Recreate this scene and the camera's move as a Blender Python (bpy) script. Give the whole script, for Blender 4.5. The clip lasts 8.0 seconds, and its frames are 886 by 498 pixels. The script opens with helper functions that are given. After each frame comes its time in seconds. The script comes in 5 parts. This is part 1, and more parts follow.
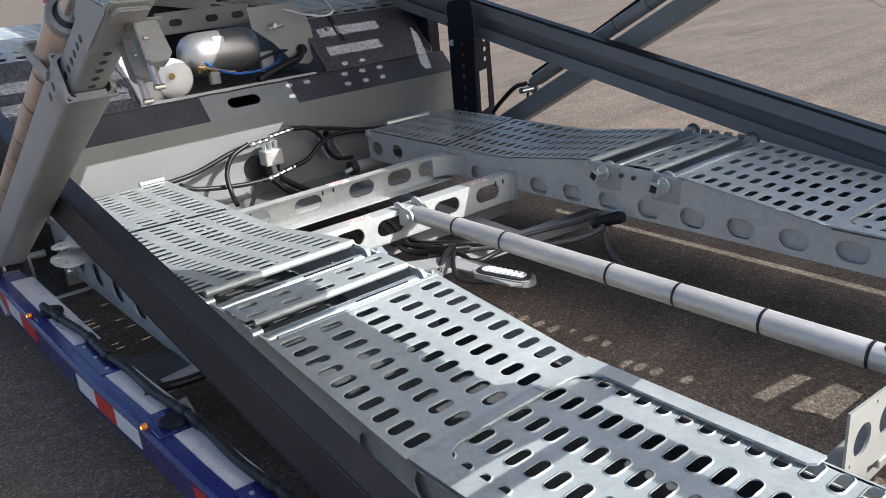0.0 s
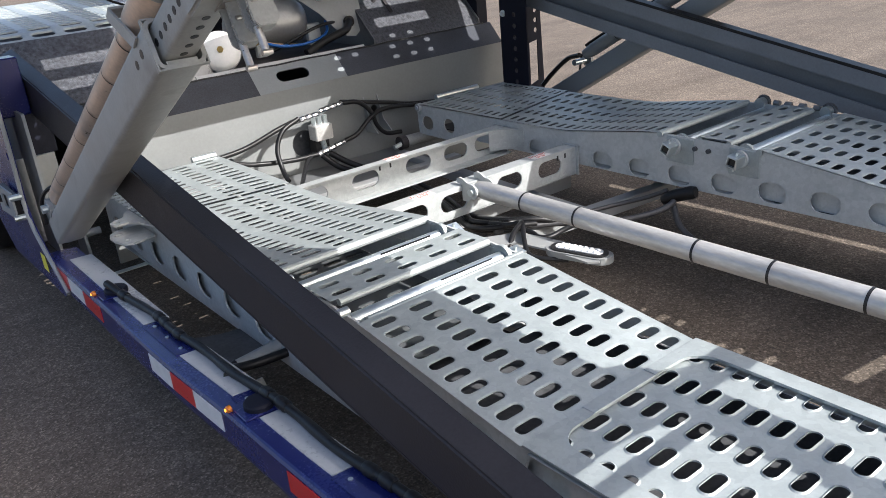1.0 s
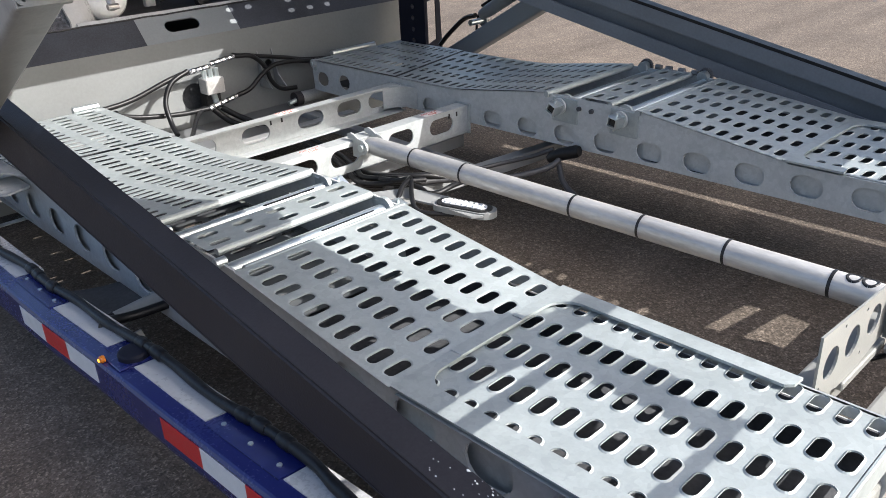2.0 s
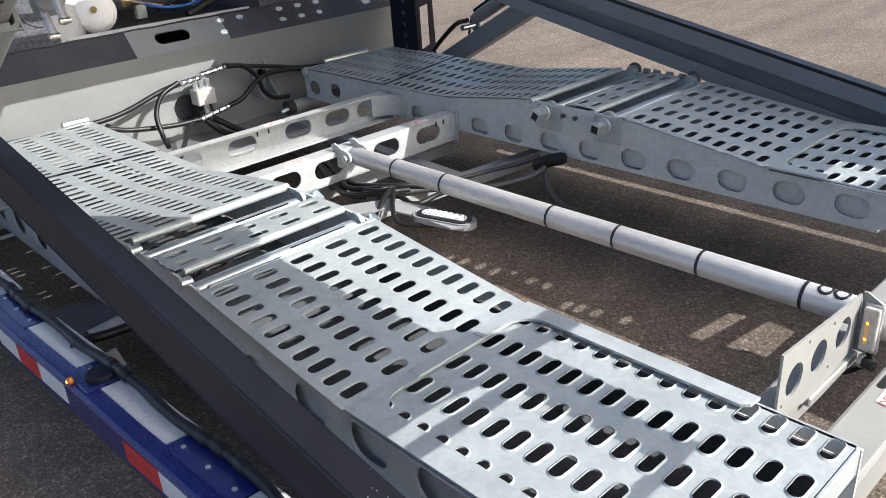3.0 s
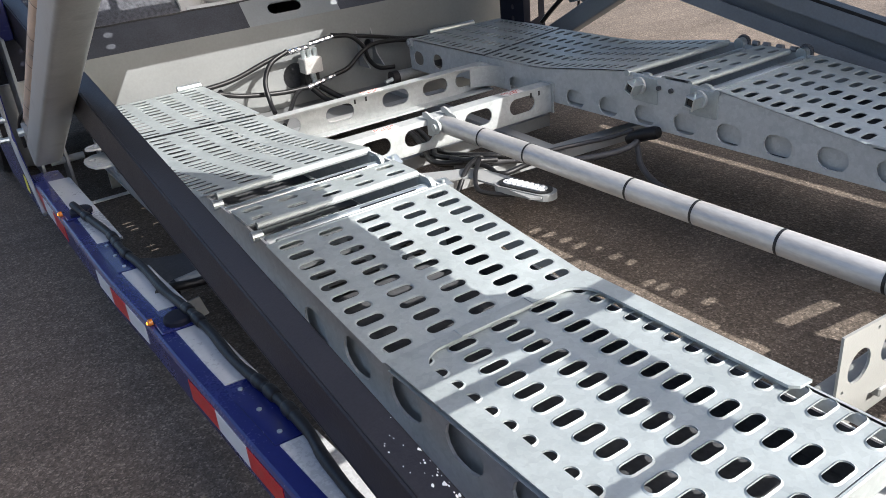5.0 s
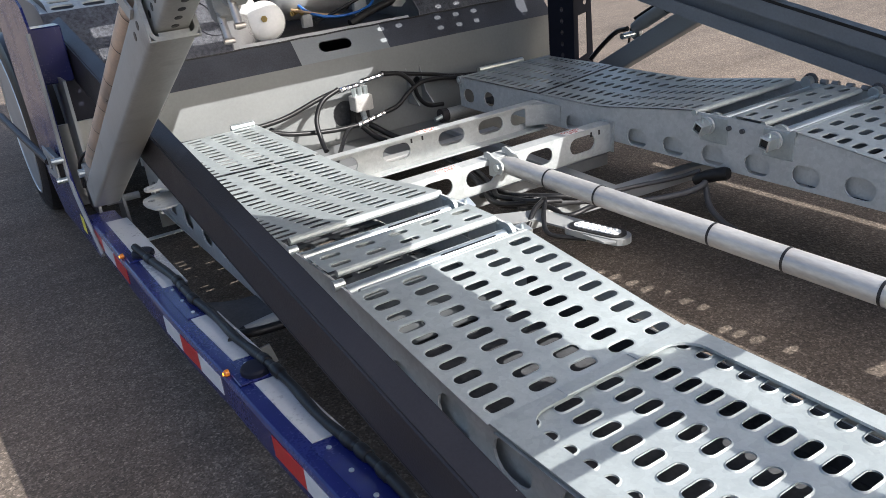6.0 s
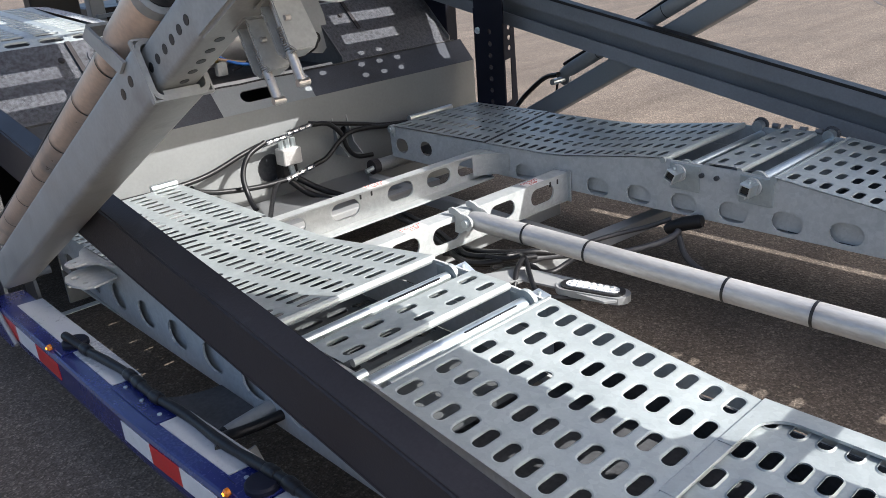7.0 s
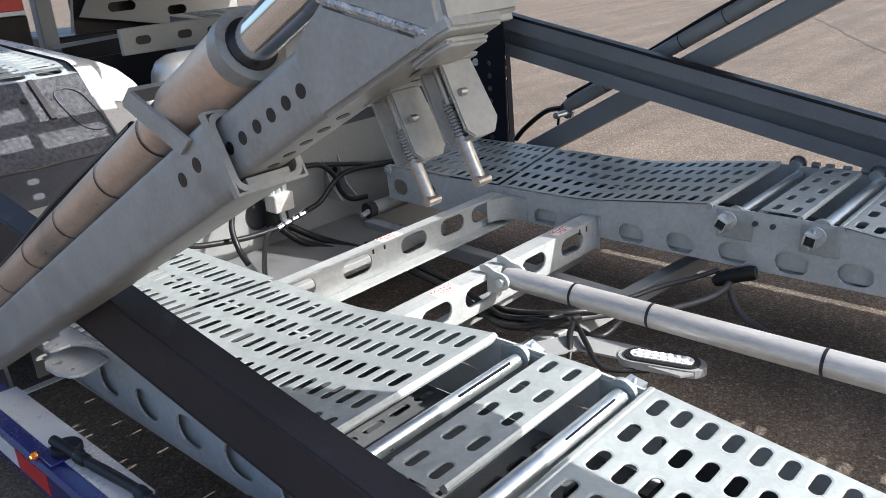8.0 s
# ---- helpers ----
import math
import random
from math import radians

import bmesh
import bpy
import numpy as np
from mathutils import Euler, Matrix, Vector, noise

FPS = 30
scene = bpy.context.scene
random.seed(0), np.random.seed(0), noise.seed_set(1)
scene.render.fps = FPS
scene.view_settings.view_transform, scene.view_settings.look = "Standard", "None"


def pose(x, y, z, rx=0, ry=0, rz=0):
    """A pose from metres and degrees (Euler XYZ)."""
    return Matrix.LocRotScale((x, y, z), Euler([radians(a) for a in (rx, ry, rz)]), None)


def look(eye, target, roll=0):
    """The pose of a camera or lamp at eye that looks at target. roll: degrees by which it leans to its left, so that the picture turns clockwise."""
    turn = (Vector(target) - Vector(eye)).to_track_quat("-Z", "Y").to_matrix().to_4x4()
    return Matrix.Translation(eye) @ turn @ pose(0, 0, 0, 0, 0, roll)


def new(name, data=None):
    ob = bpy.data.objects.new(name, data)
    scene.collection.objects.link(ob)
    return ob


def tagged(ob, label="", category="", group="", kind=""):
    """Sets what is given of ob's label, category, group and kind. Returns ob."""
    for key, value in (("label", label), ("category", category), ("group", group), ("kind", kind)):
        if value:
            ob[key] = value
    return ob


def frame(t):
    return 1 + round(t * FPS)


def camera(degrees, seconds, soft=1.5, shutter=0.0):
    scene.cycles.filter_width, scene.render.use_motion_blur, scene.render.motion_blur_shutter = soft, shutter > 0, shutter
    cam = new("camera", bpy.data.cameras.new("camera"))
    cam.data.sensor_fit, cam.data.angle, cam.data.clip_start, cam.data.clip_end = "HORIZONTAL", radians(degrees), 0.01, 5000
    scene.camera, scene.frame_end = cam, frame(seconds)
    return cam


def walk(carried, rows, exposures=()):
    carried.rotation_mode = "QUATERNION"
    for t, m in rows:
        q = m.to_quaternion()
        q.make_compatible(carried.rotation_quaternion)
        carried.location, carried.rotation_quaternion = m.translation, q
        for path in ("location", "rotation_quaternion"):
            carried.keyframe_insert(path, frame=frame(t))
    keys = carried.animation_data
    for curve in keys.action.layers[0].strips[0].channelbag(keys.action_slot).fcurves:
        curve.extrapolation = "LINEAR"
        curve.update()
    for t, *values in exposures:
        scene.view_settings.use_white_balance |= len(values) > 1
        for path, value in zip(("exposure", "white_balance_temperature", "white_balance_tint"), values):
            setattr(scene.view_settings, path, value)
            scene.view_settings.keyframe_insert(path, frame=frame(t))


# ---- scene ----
cam = camera(57.2, 8.0, soft=0.9)
PATH = [
    (0, (-1.658, 0.391, 1.304), (-0.5, 1.857, 0.589), -5.0),
    (0.5, (-1.718, 0.514, 1.297), (-0.588, 1.991, 0.56), -5.5),
    (1, (-1.739, 0.555, 1.287), (-0.631, 2.034, 0.524), -5.6),
    (1.5, (-1.73, 0.511, 1.268), (-0.558, 1.891, 0.418), -4.0),
    (1.7, (-1.727, 0.492, 1.267), (-0.479, 1.798, 0.409), -2.5),
    (2.8, (-1.643, 0.445, 1.286), (-0.424, 1.778, 0.428), -3.5),
    (3, (-1.615, 0.416, 1.294), (-0.403, 1.755, 0.434), -4.0),
    (3.5, (-1.552, 0.34, 1.282), (-0.397, 1.728, 0.424), -4.1),
    (4, (-1.537, 0.313, 1.26), (-0.503, 1.794, 0.401), -4.9),
    (5.3, (-1.523, 0.318, 1.253), (-0.574, 1.841, 0.37), -5.6),
    (5.5, (-1.536, 0.345, 1.25), (-0.598, 1.879, 0.374), -5.6),
    (6, (-1.606, 0.46, 1.28), (-0.658, 2.024, 0.469), -5.9),
    (6.5, (-1.707, 0.655, 1.293), (-0.598, 2.15, 0.562), -6.4),
    (7, (-1.728, 0.846, 1.286), (-0.495, 2.233, 0.541), -4.6),
    (7.5, (-1.691, 1.054, 1.312), (-0.412, 2.418, 0.604), -5.1),
    (8, (-1.7, 1.252, 1.318), (-0.351, 2.546, 0.605), -4.3),
]
walk(cam, [(t, look(eye, target, roll)) for t, eye, target, roll in PATH], [(0, 0.80, 5820, 10), (0.6, 0.91, 5840, 10), (1.3, 1.0, 5880, 10), (5.6, 1.0, 5900, 10), (7, 1.01, 5850, 10), (8, 1.04, 5860, 10)])

# ---- world, sun, exposure ----
world = bpy.data.worlds.new("sky")
scene.world = world
world.use_nodes = True
wn = world.node_tree.nodes
sky = wn.new("ShaderNodeTexSky")
sky.sky_type = "NISHITA"
sky.sun_disc = False
SUN_TO = Vector((0.615, -1.2, 1.0)).normalized()
sky.sun_elevation = math.asin(SUN_TO.z)
sky.sun_rotation = math.atan2(SUN_TO.x, SUN_TO.y)
sky.air_density, sky.dust_density, sky.ozone_density = 1.0, 5.2, 0.5
world.node_tree.links.new(sky.outputs[0], wn["Background"].inputs[0])
wn["Background"].inputs[1].default_value = 0.15
sun_data = bpy.data.lights.new("sun", "SUN")
sun_data.energy, sun_data.angle, sun_data.color = 4.7, radians(0.16), (1.0, 0.915, 0.80)
sun = new("sun", sun_data)
sun.matrix_world = look(SUN_TO * 20, (0, 0, 0))


# ---- materials ----
def mat(name, color, rough=0.5, metal=0.0, vary=0.12, scale=6.0, fine=80.0, bump=0.05, bumpscale=120.0, stain=None, rvary=0.1, spec=0.5, coat=0.0, stretch=(1, 1, 1)):
    """A surface with variation at a large and a small scale, fine relief and optional stains."""
    m = bpy.data.materials.new(name)
    m.use_nodes = True
    t = m.node_tree
    n, l = t.nodes, t.links
    b = n["Principled BSDF"]
    b.inputs["Metallic"].default_value = metal
    b.inputs["Specular IOR Level"].default_value = spec
    b.inputs["Coat Weight"].default_value = coat
    tc = n.new("ShaderNodeTexCoord")
    mp = n.new("ShaderNodeMapping")
    mp.inputs["Scale"].default_value = stretch
    l.new(tc.outputs["Object"], mp.inputs[0])
    big = n.new("ShaderNodeTexNoise")
    big.inputs["Scale"].default_value, big.inputs["Detail"].default_value = scale, 6
    small = n.new("ShaderNodeTexNoise")
    small.inputs["Scale"].default_value, small.inputs["Detail"].default_value = fine, 4
    rel = n.new("ShaderNodeTexNoise")
    rel.inputs["Scale"].default_value, rel.inputs["Detail"].default_value = bumpscale, 3
    for k in (big, small, rel):
        l.new(mp.outputs[0], k.inputs["Vector"])
    mix = n.new("ShaderNodeMix")
    mix.data_type = "FLOAT"
    mix.inputs[0].default_value = 0.4
    l.new(big.outputs[0], mix.inputs[2])
    l.new(small.outputs[0], mix.inputs[3])
    ramp = n.new("ShaderNodeValToRGB")
    lo = [max(0, c * (1 - 2.2 * vary)) for c in color]
    hi = [min(1, c * (1 + 2.2 * vary)) for c in color]
    ramp.color_ramp.elements[0].position, ramp.color_ramp.elements[1].position = 0.3, 0.7
    ramp.color_ramp.elements[0].color, ramp.color_ramp.elements[1].color = (*lo, 1), (*hi, 1)
    l.new(mix.outputs[0], ramp.inputs[0])
    out = ramp.outputs[0]
    if stain:
        s = n.new("ShaderNodeTexNoise")
        s.inputs["Scale"].default_value, s.inputs["Detail"].default_value = stain[1], 8
        l.new(mp.outputs[0], s.inputs["Vector"])
        sr = n.new("ShaderNodeValToRGB")
        sr.color_ramp.elements[0].position, sr.color_ramp.elements[1].position = stain[2], stain[2] + 0.12
        l.new(s.outputs[0], sr.inputs[0])
        sm = n.new("ShaderNodeMix")
        sm.data_type = "RGBA"
        l.new(sr.outputs[0], sm.inputs[0])
        l.new(out, sm.inputs[6])
        sm.inputs[7].default_value = (*stain[0], 1)
        out = sm.outputs[2]
    l.new(out, b.inputs["Base Color"])
    rr = n.new("ShaderNodeMapRange")
    rr.inputs[3].default_value, rr.inputs[4].default_value = max(0.03, rough - rvary), min(1, rough + rvary)
    rr.inputs[1].default_value, rr.inputs[2].default_value = 0.3, 0.7
    l.new(mix.outputs[0], rr.inputs[0])
    l.new(rr.outputs[0], b.inputs["Roughness"])
    bp = n.new("ShaderNodeBump")
    bp.inputs["Strength"].default_value, bp.inputs["Distance"].default_value = bump * 4, 0.002
    l.new(rel.outputs[0], bp.inputs["Height"])
    l.new(bp.outputs[0], b.inputs["Normal"])
    return m


def galvanised(name, color, rough, metal=0.75):
    """Hot-dip zinc: spangle cells, cloudy patches, faint streaks."""
    m = mat(name, color, rough, metal, vary=0.05, scale=9, fine=160, bump=0.035, bumpscale=45, rvary=0.12, stain=((color[0] * 0.90, color[1] * 0.91, color[2] * 0.91), 14.0, 0.56))
    t = m.node_tree
    n, l = t.nodes, t.links
    b = n["Principled BSDF"]
    tc = n.new("ShaderNodeTexCoord")
    v = n.new("ShaderNodeTexVoronoi")
    v.inputs["Scale"].default_value = 80
    l.new(tc.outputs["Object"], v.inputs["Vector"])
    hs = n.new("ShaderNodeSeparateColor")
    l.new(v.outputs["Color"], hs.inputs[0])
    rg = n.new("ShaderNodeMapRange")
    rg.inputs[3].default_value, rg.inputs[4].default_value = 0.93, 1.05
    l.new(hs.outputs[0], rg.inputs[0])
    mul = n.new("ShaderNodeMix")
    mul.data_type, mul.blend_type = "RGBA", "MULTIPLY"
    mul.inputs[0].default_value = 1.0
    src = b.inputs["Base Color"].links[0].from_socket
    l.new(src, mul.inputs[6])
    l.new(rg.outputs[0], mul.inputs[7])
    l.new(mul.outputs[2], b.inputs["Base Color"])
    return m


def emitter(name, color, strength):
    m = bpy.data.materials.new(name)
    m.use_nodes = True
    b = m.node_tree.nodes["Principled BSDF"]
    b.inputs["Base Color"].default_value = (*color, 1)
    b.inputs["Emission Color"].default_value = (*color, 1)
    b.inputs["Emission Strength"].default_value = strength
    return m


ZINC = galvanised("galvanised_sheet", (0.352, 0.386, 0.386), 0.45, 0.3)
ZINC_BEAM = galvanised("galvanised_beam", (0.46, 0.475, 0.47), 0.58, 0.06)
ZINC_CROSS = galvanised("galvanised_cross_member", (0.42, 0.44, 0.44), 0.48, 0.3)
CABLE = mat("grey_cable_sheath", (0.045, 0.045, 0.048), 0.5, 0.0, vary=0.15, scale=20, fine=150, bump=0.05)
BRIGHT = mat("bright_zinc", (0.58, 0.63, 0.64), 0.34, 0.85, vary=0.06, scale=18, fine=140, bump=0.015, bumpscale=60, rvary=0.08)
CHROME = mat("chrome", (0.8, 0.81, 0.83), 0.12, 1.0, vary=0.03, bump=0.0)
ALU = mat("weathered_aluminium", (0.53, 0.52, 0.505), 0.42, 0.45, vary=0.10, scale=14, fine=160, bump=0.06, stretch=(1, 0.25, 1), stain=((0.42, 0.41, 0.40), 22.0, 0.6))
WORN = mat("bare_cylinder_steel", (0.64, 0.50, 0.39), 0.36, 0.45, vary=0.10, scale=6, fine=120, bump=0.04, stain=((0.36, 0.31, 0.27), 5.0, 0.58))
PIN = mat("dull_pin_steel", (0.40, 0.375, 0.345), 0.35, 0.8, vary=0.1, scale=30, fine=200, bump=0.05)
GREY = mat("grey_paint", (0.245, 0.252, 0.252), 0.42, 0.0, vary=0.05, scale=4, fine=90, bump=0.03, bumpscale=200, stain=((0.30, 0.30, 0.29), 3.0, 0.62))
WELD = mat("bright_weld", (0.50, 0.49, 0.47), 0.45, 0.3, vary=0.3, scale=60, fine=300, bump=0.4, bumpscale=160)
GREY_LEG = mat("mottled_leg_paint", (0.33, 0.335, 0.32), 0.40, 0.2, vary=0.09, scale=14, fine=140, bump=0.07, bumpscale=60, stain=((0.27, 0.268, 0.255), 9.0, 0.6))
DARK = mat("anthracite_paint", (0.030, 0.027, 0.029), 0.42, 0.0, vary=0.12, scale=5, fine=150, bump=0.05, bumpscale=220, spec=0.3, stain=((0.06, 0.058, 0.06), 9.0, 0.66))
MIDGREY = mat("channel_paint", (0.165, 0.175, 0.19), 0.42, 0.0, vary=0.08, scale=4, fine=120, bump=0.04, bumpscale=200)
BLUE = mat("blue_paint", (0.012, 0.017, 0.105), 0.25, 0.0, vary=0.06, scale=5, fine=150, bump=0.01, coat=0.15)
# the blue paint again, darkened almost to black for the post's shade
NAVY = mat("shade_toned_blue_paint", (0.010, 0.011, 0.019), 0.5, 0.0, vary=0.12, scale=5, fine=150, bump=0.03, spec=0.12)
RUBBER = mat("black_rubber", (0.010, 0.010, 0.011), 0.40, 0.0, spec=0.3, vary=0.2, scale=20, fine=200, bump=0.08)
TAPE_BLACK = mat("black_tape", (0.01, 0.01, 0.011), 0.4, vary=0.1)
RED = mat("reflective_red", (0.50, 0.018, 0.02), 0.35, vary=0.08, scale=40, fine=300, bump=0.04, bumpscale=400, coat=0.3)
WHITE_TAPE = mat("reflective_white", (0.66, 0.66, 0.66), 0.35, vary=0.05, scale=40, fine=300, bump=0.04, bumpscale=400, coat=0.3)
WHITE = mat("white_plastic", (0.76, 0.76, 0.74), 0.35, vary=0.04)
WHITE_PAINT = mat("pale_grey_paint", (0.42, 0.425, 0.43), 0.3, vary=0.05, scale=5, fine=100, bump=0.02)
STICKER = mat("sticker_white", (0.72, 0.70, 0.67), 0.45, vary=0.06, scale=30)
STICKER_RED = mat("sticker_red", (0.45, 0.05, 0.03), 0.5, vary=0.12)
STICKER_YELLOW = mat("sticker_yellow", (0.62, 0.55, 0.05), 0.5, vary=0.1)
BULK = mat("bulkhead_paint", (0.182, 0.190, 0.190), 0.45, 0.0, vary=0.05, scale=3, fine=90, bump=0.03, bumpscale=200, stain=((0.21, 0.215, 0.21), 2.5, 0.6))
PALE = mat("pale_bracket_paint", (0.232, 0.236, 0.224), 0.42, 0.0, vary=0.05, scale=5, fine=110, bump=0.03, bumpscale=180)
# zinc of the under pan with the shade put into its colour
PAN = mat("shade_toned_pan_zinc", (0.115, 0.122, 0.126), 0.55, 0.2, vary=0.1, scale=9, fine=120, bump=0.05)
BLUE_HOSE = mat("blue_air_hose", (0.02, 0.12, 0.42), 0.35, vary=0.08)
TAN_HOSE = mat("tan_air_hose", (0.35, 0.24, 0.14), 0.4, vary=0.08)
BRASS = mat("brass", (0.52, 0.38, 0.14), 0.3, 0.9, vary=0.06)
GRIT = mat("anti_slip_coating", (0.088, 0.091, 0.104), 0.42, 0.25, vary=0.42, scale=70, fine=500, bump=0.6, bumpscale=420, spec=0.6)
SLATE = mat("slate_paint", (0.20, 0.215, 0.225), 0.4, 0.0, vary=0.05, scale=4, fine=120, bump=0.03, bumpscale=200)
# bluish shade tone of the grey slope, put into the colour
SHADE_GREY = mat("shaded_slope_grey", (0.045, 0.049, 0.060), 0.6, 0.0, vary=0.2, scale=5, fine=160, bump=0.1, bumpscale=260, spec=0.25)
DARK_STEEL = mat("dark_chassis_steel", (0.16, 0.165, 0.17), 0.45, 0.2, vary=0.12, scale=6)
LENS = mat("clear_lens", (0.75, 0.76, 0.76), 0.12, 0.0, vary=0.1, scale=60, fine=300, coat=0.6)
CASING = mat("cloudy_clear_plastic", (0.40, 0.37, 0.34), 0.15, 0.0, vary=0.12, scale=60, fine=300, coat=0.6)
LED = mat("led_reflector", (0.92, 0.92, 0.92), 0.18, 0.2, vary=0.05, fine=100)
AMBER = emitter("amber_glow", (1.0, 0.34, 0.02), 2.0)
AMBER_LENS = mat("amber_lens", (0.55, 0.16, 0.01), 0.2, vary=0.1, coat=0.5)
AMBER_DIM = mat("amber_plastic", (0.75, 0.42, 0.16), 0.2, vary=0.1, coat=0.5)
TAR = mat("tar_seal", (0.05, 0.043, 0.038), 0.7, vary=0.2, scale=9, fine=80, bump=0.1)
LINE = mat("worn_road_paint", (0.80, 0.77, 0.70), 0.7, vary=0.15, scale=8, fine=120, bump=0.2, bumpscale=150, stain=((0.22, 0.2, 0.18), 12, 0.62))
TANK = mat("satin_tank", (0.36, 0.365, 0.37), 0.38, 0.65, vary=0.06, scale=6, bump=0.01)
# dark steel, also the shade colour of fills under slots and holes
HOLLOW = mat("shade_fill_and_dark_steel", (0.075, 0.077, 0.082), 0.7, 0.0, vary=0.2, scale=9, fine=90, bump=0.1, spec=0.2)


def ground_material():
    m = mat("asphalt", (0.145, 0.119, 0.096), 0.9, 0.0, spec=0.2, vary=0.12, scale=1.2, fine=7, bump=0.5, bumpscale=90)
    t = m.node_tree
    n, l = t.nodes, t.links
    b = n["Principled BSDF"]
    tc = n.new("ShaderNodeTexCoord")
    out = b.inputs["Base Color"].links[0].from_socket
    # aggregate: stones of two sizes, a few of them pale
    for scale, lo, mid, hi in ((210, 0.55, 0.95, 1.55), (95, 0.75, 1.0, 1.3)):
        v = n.new("ShaderNodeTexVoronoi")
        v.inputs["Scale"].default_value = scale
        l.new(tc.outputs["Object"], v.inputs["Vector"])
        sp = n.new("ShaderNodeSeparateColor")
        l.new(v.outputs["Color"], sp.inputs[0])
        rg = n.new("ShaderNodeValToRGB")
        e = rg.color_ramp.elements
        e[0].position, e[0].color = 0.0, (lo, lo, lo, 1)
        e[1].position, e[1].color = 1.0, (hi, hi, hi, 1)
        k = e.new(0.82)
        k.color = (mid, mid, mid, 1)
        l.new(sp.outputs[0], rg.inputs[0])
        mul = n.new("ShaderNodeMix")
        mul.data_type, mul.blend_type = "RGBA", "MULTIPLY"
        mul.inputs[0].default_value = 1.0
        l.new(out, mul.inputs[6])
        l.new(rg.outputs[0], mul.inputs[7])
        out = mul.outputs[2]
    # broad wheel streaks and long worn bands
    mp = n.new("ShaderNodeMapping")
    mp.inputs["Rotation"].default_value = (0, 0, 0.5)
    mp.inputs["Scale"].default_value = (0.15, 3.2, 1)
    l.new(tc.outputs["Object"], mp.inputs[0])
    st = n.new("ShaderNodeTexNoise")
    st.inputs["Scale"].default_value, st.inputs["Detail"].default_value = 1.6, 6
    l.new(mp.outputs[0], st.inputs["Vector"])
    sr = n.new("ShaderNodeMapRange")
    sr.inputs[1].default_value, sr.inputs[2].default_value = 0.3, 0.7
    sr.inputs[3].default_value, sr.inputs[4].default_value = 0.84, 1.14
    l.new(st.outputs[0], sr.inputs[0])
    mul2 = n.new("ShaderNodeMix")
    mul2.data_type, mul2.blend_type = "RGBA", "MULTIPLY"
    mul2.inputs[0].default_value = 1.0
    l.new(mul.outputs[2], mul2.inputs[6])
    l.new(sr.outputs[0], mul2.inputs[7])
    l.new(mul2.outputs[2], b.inputs["Base Color"])
    bp = n.new("ShaderNodeBump")
    bp.inputs["Strength"].default_value, bp.inputs["Distance"].default_value = 0.5, 0.004
    l.new(v.outputs["Distance"], bp.inputs["Height"])
    l.new(bp.outputs[0], b.inputs["Normal"])
    return m


ASPHALT = ground_material()


# ---- building helpers ----
def part(name, bm, material, parent=None, label="", smooth=False):
    """Links a bmesh as one mesh object, under a thing or a part if one is given."""
    me = bpy.data.meshes.new(name)
    bmesh.ops.recalc_face_normals(bm, faces=bm.faces)
    if smooth:
        for f in bm.faces:
            f.smooth = True
        for e in bm.edges:
            if len(e.link_faces) == 2 and e.calc_face_angle(0) > radians(38):
                e.smooth = False
    bm.to_mesh(me)
    bm.free()
    me.materials.append(material)
    ob = new(name, me)
    if parent is not None:
        ob.parent = parent
    if label:
        ob["label"] = label
    return ob


def thing(name, label, category, group="", kind="", at=(0, 0, 0)):
    """An Empty that parents the parts of one thing; parts are given in world metres."""
    ob = new(name)
    ob.empty_display_size = 0.05
    return tagged(ob, label, category, group, kind)


def box(x0, x1, y0, y1, z0, z1, bevel=0.0, bm=None, seg=1):
    bm = bm or bmesh.new()
    r = bmesh.ops.create_cube(bm, size=1.0)
    vs = r["verts"]
    bmesh.ops.scale(bm, vec=(abs(x1 - x0), abs(y1 - y0), abs(z1 - z0)), verts=vs)
    bmesh.ops.translate(bm, vec=((x0 + x1) / 2, (y0 + y1) / 2, (z0 + z1) / 2), verts=vs)
    if bevel:
        es = list({e for v in vs for e in v.link_edges})
        bmesh.ops.bevel(bm, geom=es, offset=bevel, segments=seg, affect="EDGES", profile=0.5)
    return bm


def extrude_outline(points, vec, bm=None):
    """A prism: a closed outline of 3D points, extruded along vec."""
    bm = bm or bmesh.new()
    a = [bm.verts.new(p) for p in points]
    b = [bm.verts.new(Vector(p) + Vector(vec)) for p in points]
    bm.faces.new(a)
    bm.faces.new(b[::-1])
    k = len(a)
    for i in range(k):
        bm.faces.new((a[i], b[i], b[(i + 1) % k], a[(i + 1) % k]))
    return bm


def tube(points, radius, bm=None, sides=12, caps=True):
    """A round bar along a line of points, each with the same radius or one radius a point."""
    bm = bm or bmesh.new()
    pts = [Vector(p) for p in points]
    rs = radius if isinstance(radius, (list, tuple)) else [radius] * len(pts)
    rings = []
    up = None
    for i, p in enumerate(pts):
        d = (pts[min(i + 1, len(pts) - 1)] - pts[max(i - 1, 0)]).normalized()
        if up is None:
            up = Vector((0, 0, 1)) if abs(d.z) < 0.9 else Vector((1, 0, 0))
        a = d.cross(up).normalized()
        up = a.cross(d).normalized()
        rings.append([bm.verts.new(p + rs[i] * (math.cos(2 * math.pi * j / sides) * a + math.sin(2 * math.pi * j / sides) * up)) for j in range(sides)])
    for r0, r1 in zip(rings, rings[1:]):
        for j in range(sides):
            bm.faces.new((r0[j], r0[(j + 1) % sides], r1[(j + 1) % sides], r1[j]))
    if caps:
        bm.faces.new(rings[0][::-1])
        bm.faces.new(rings[-1])
    return bm


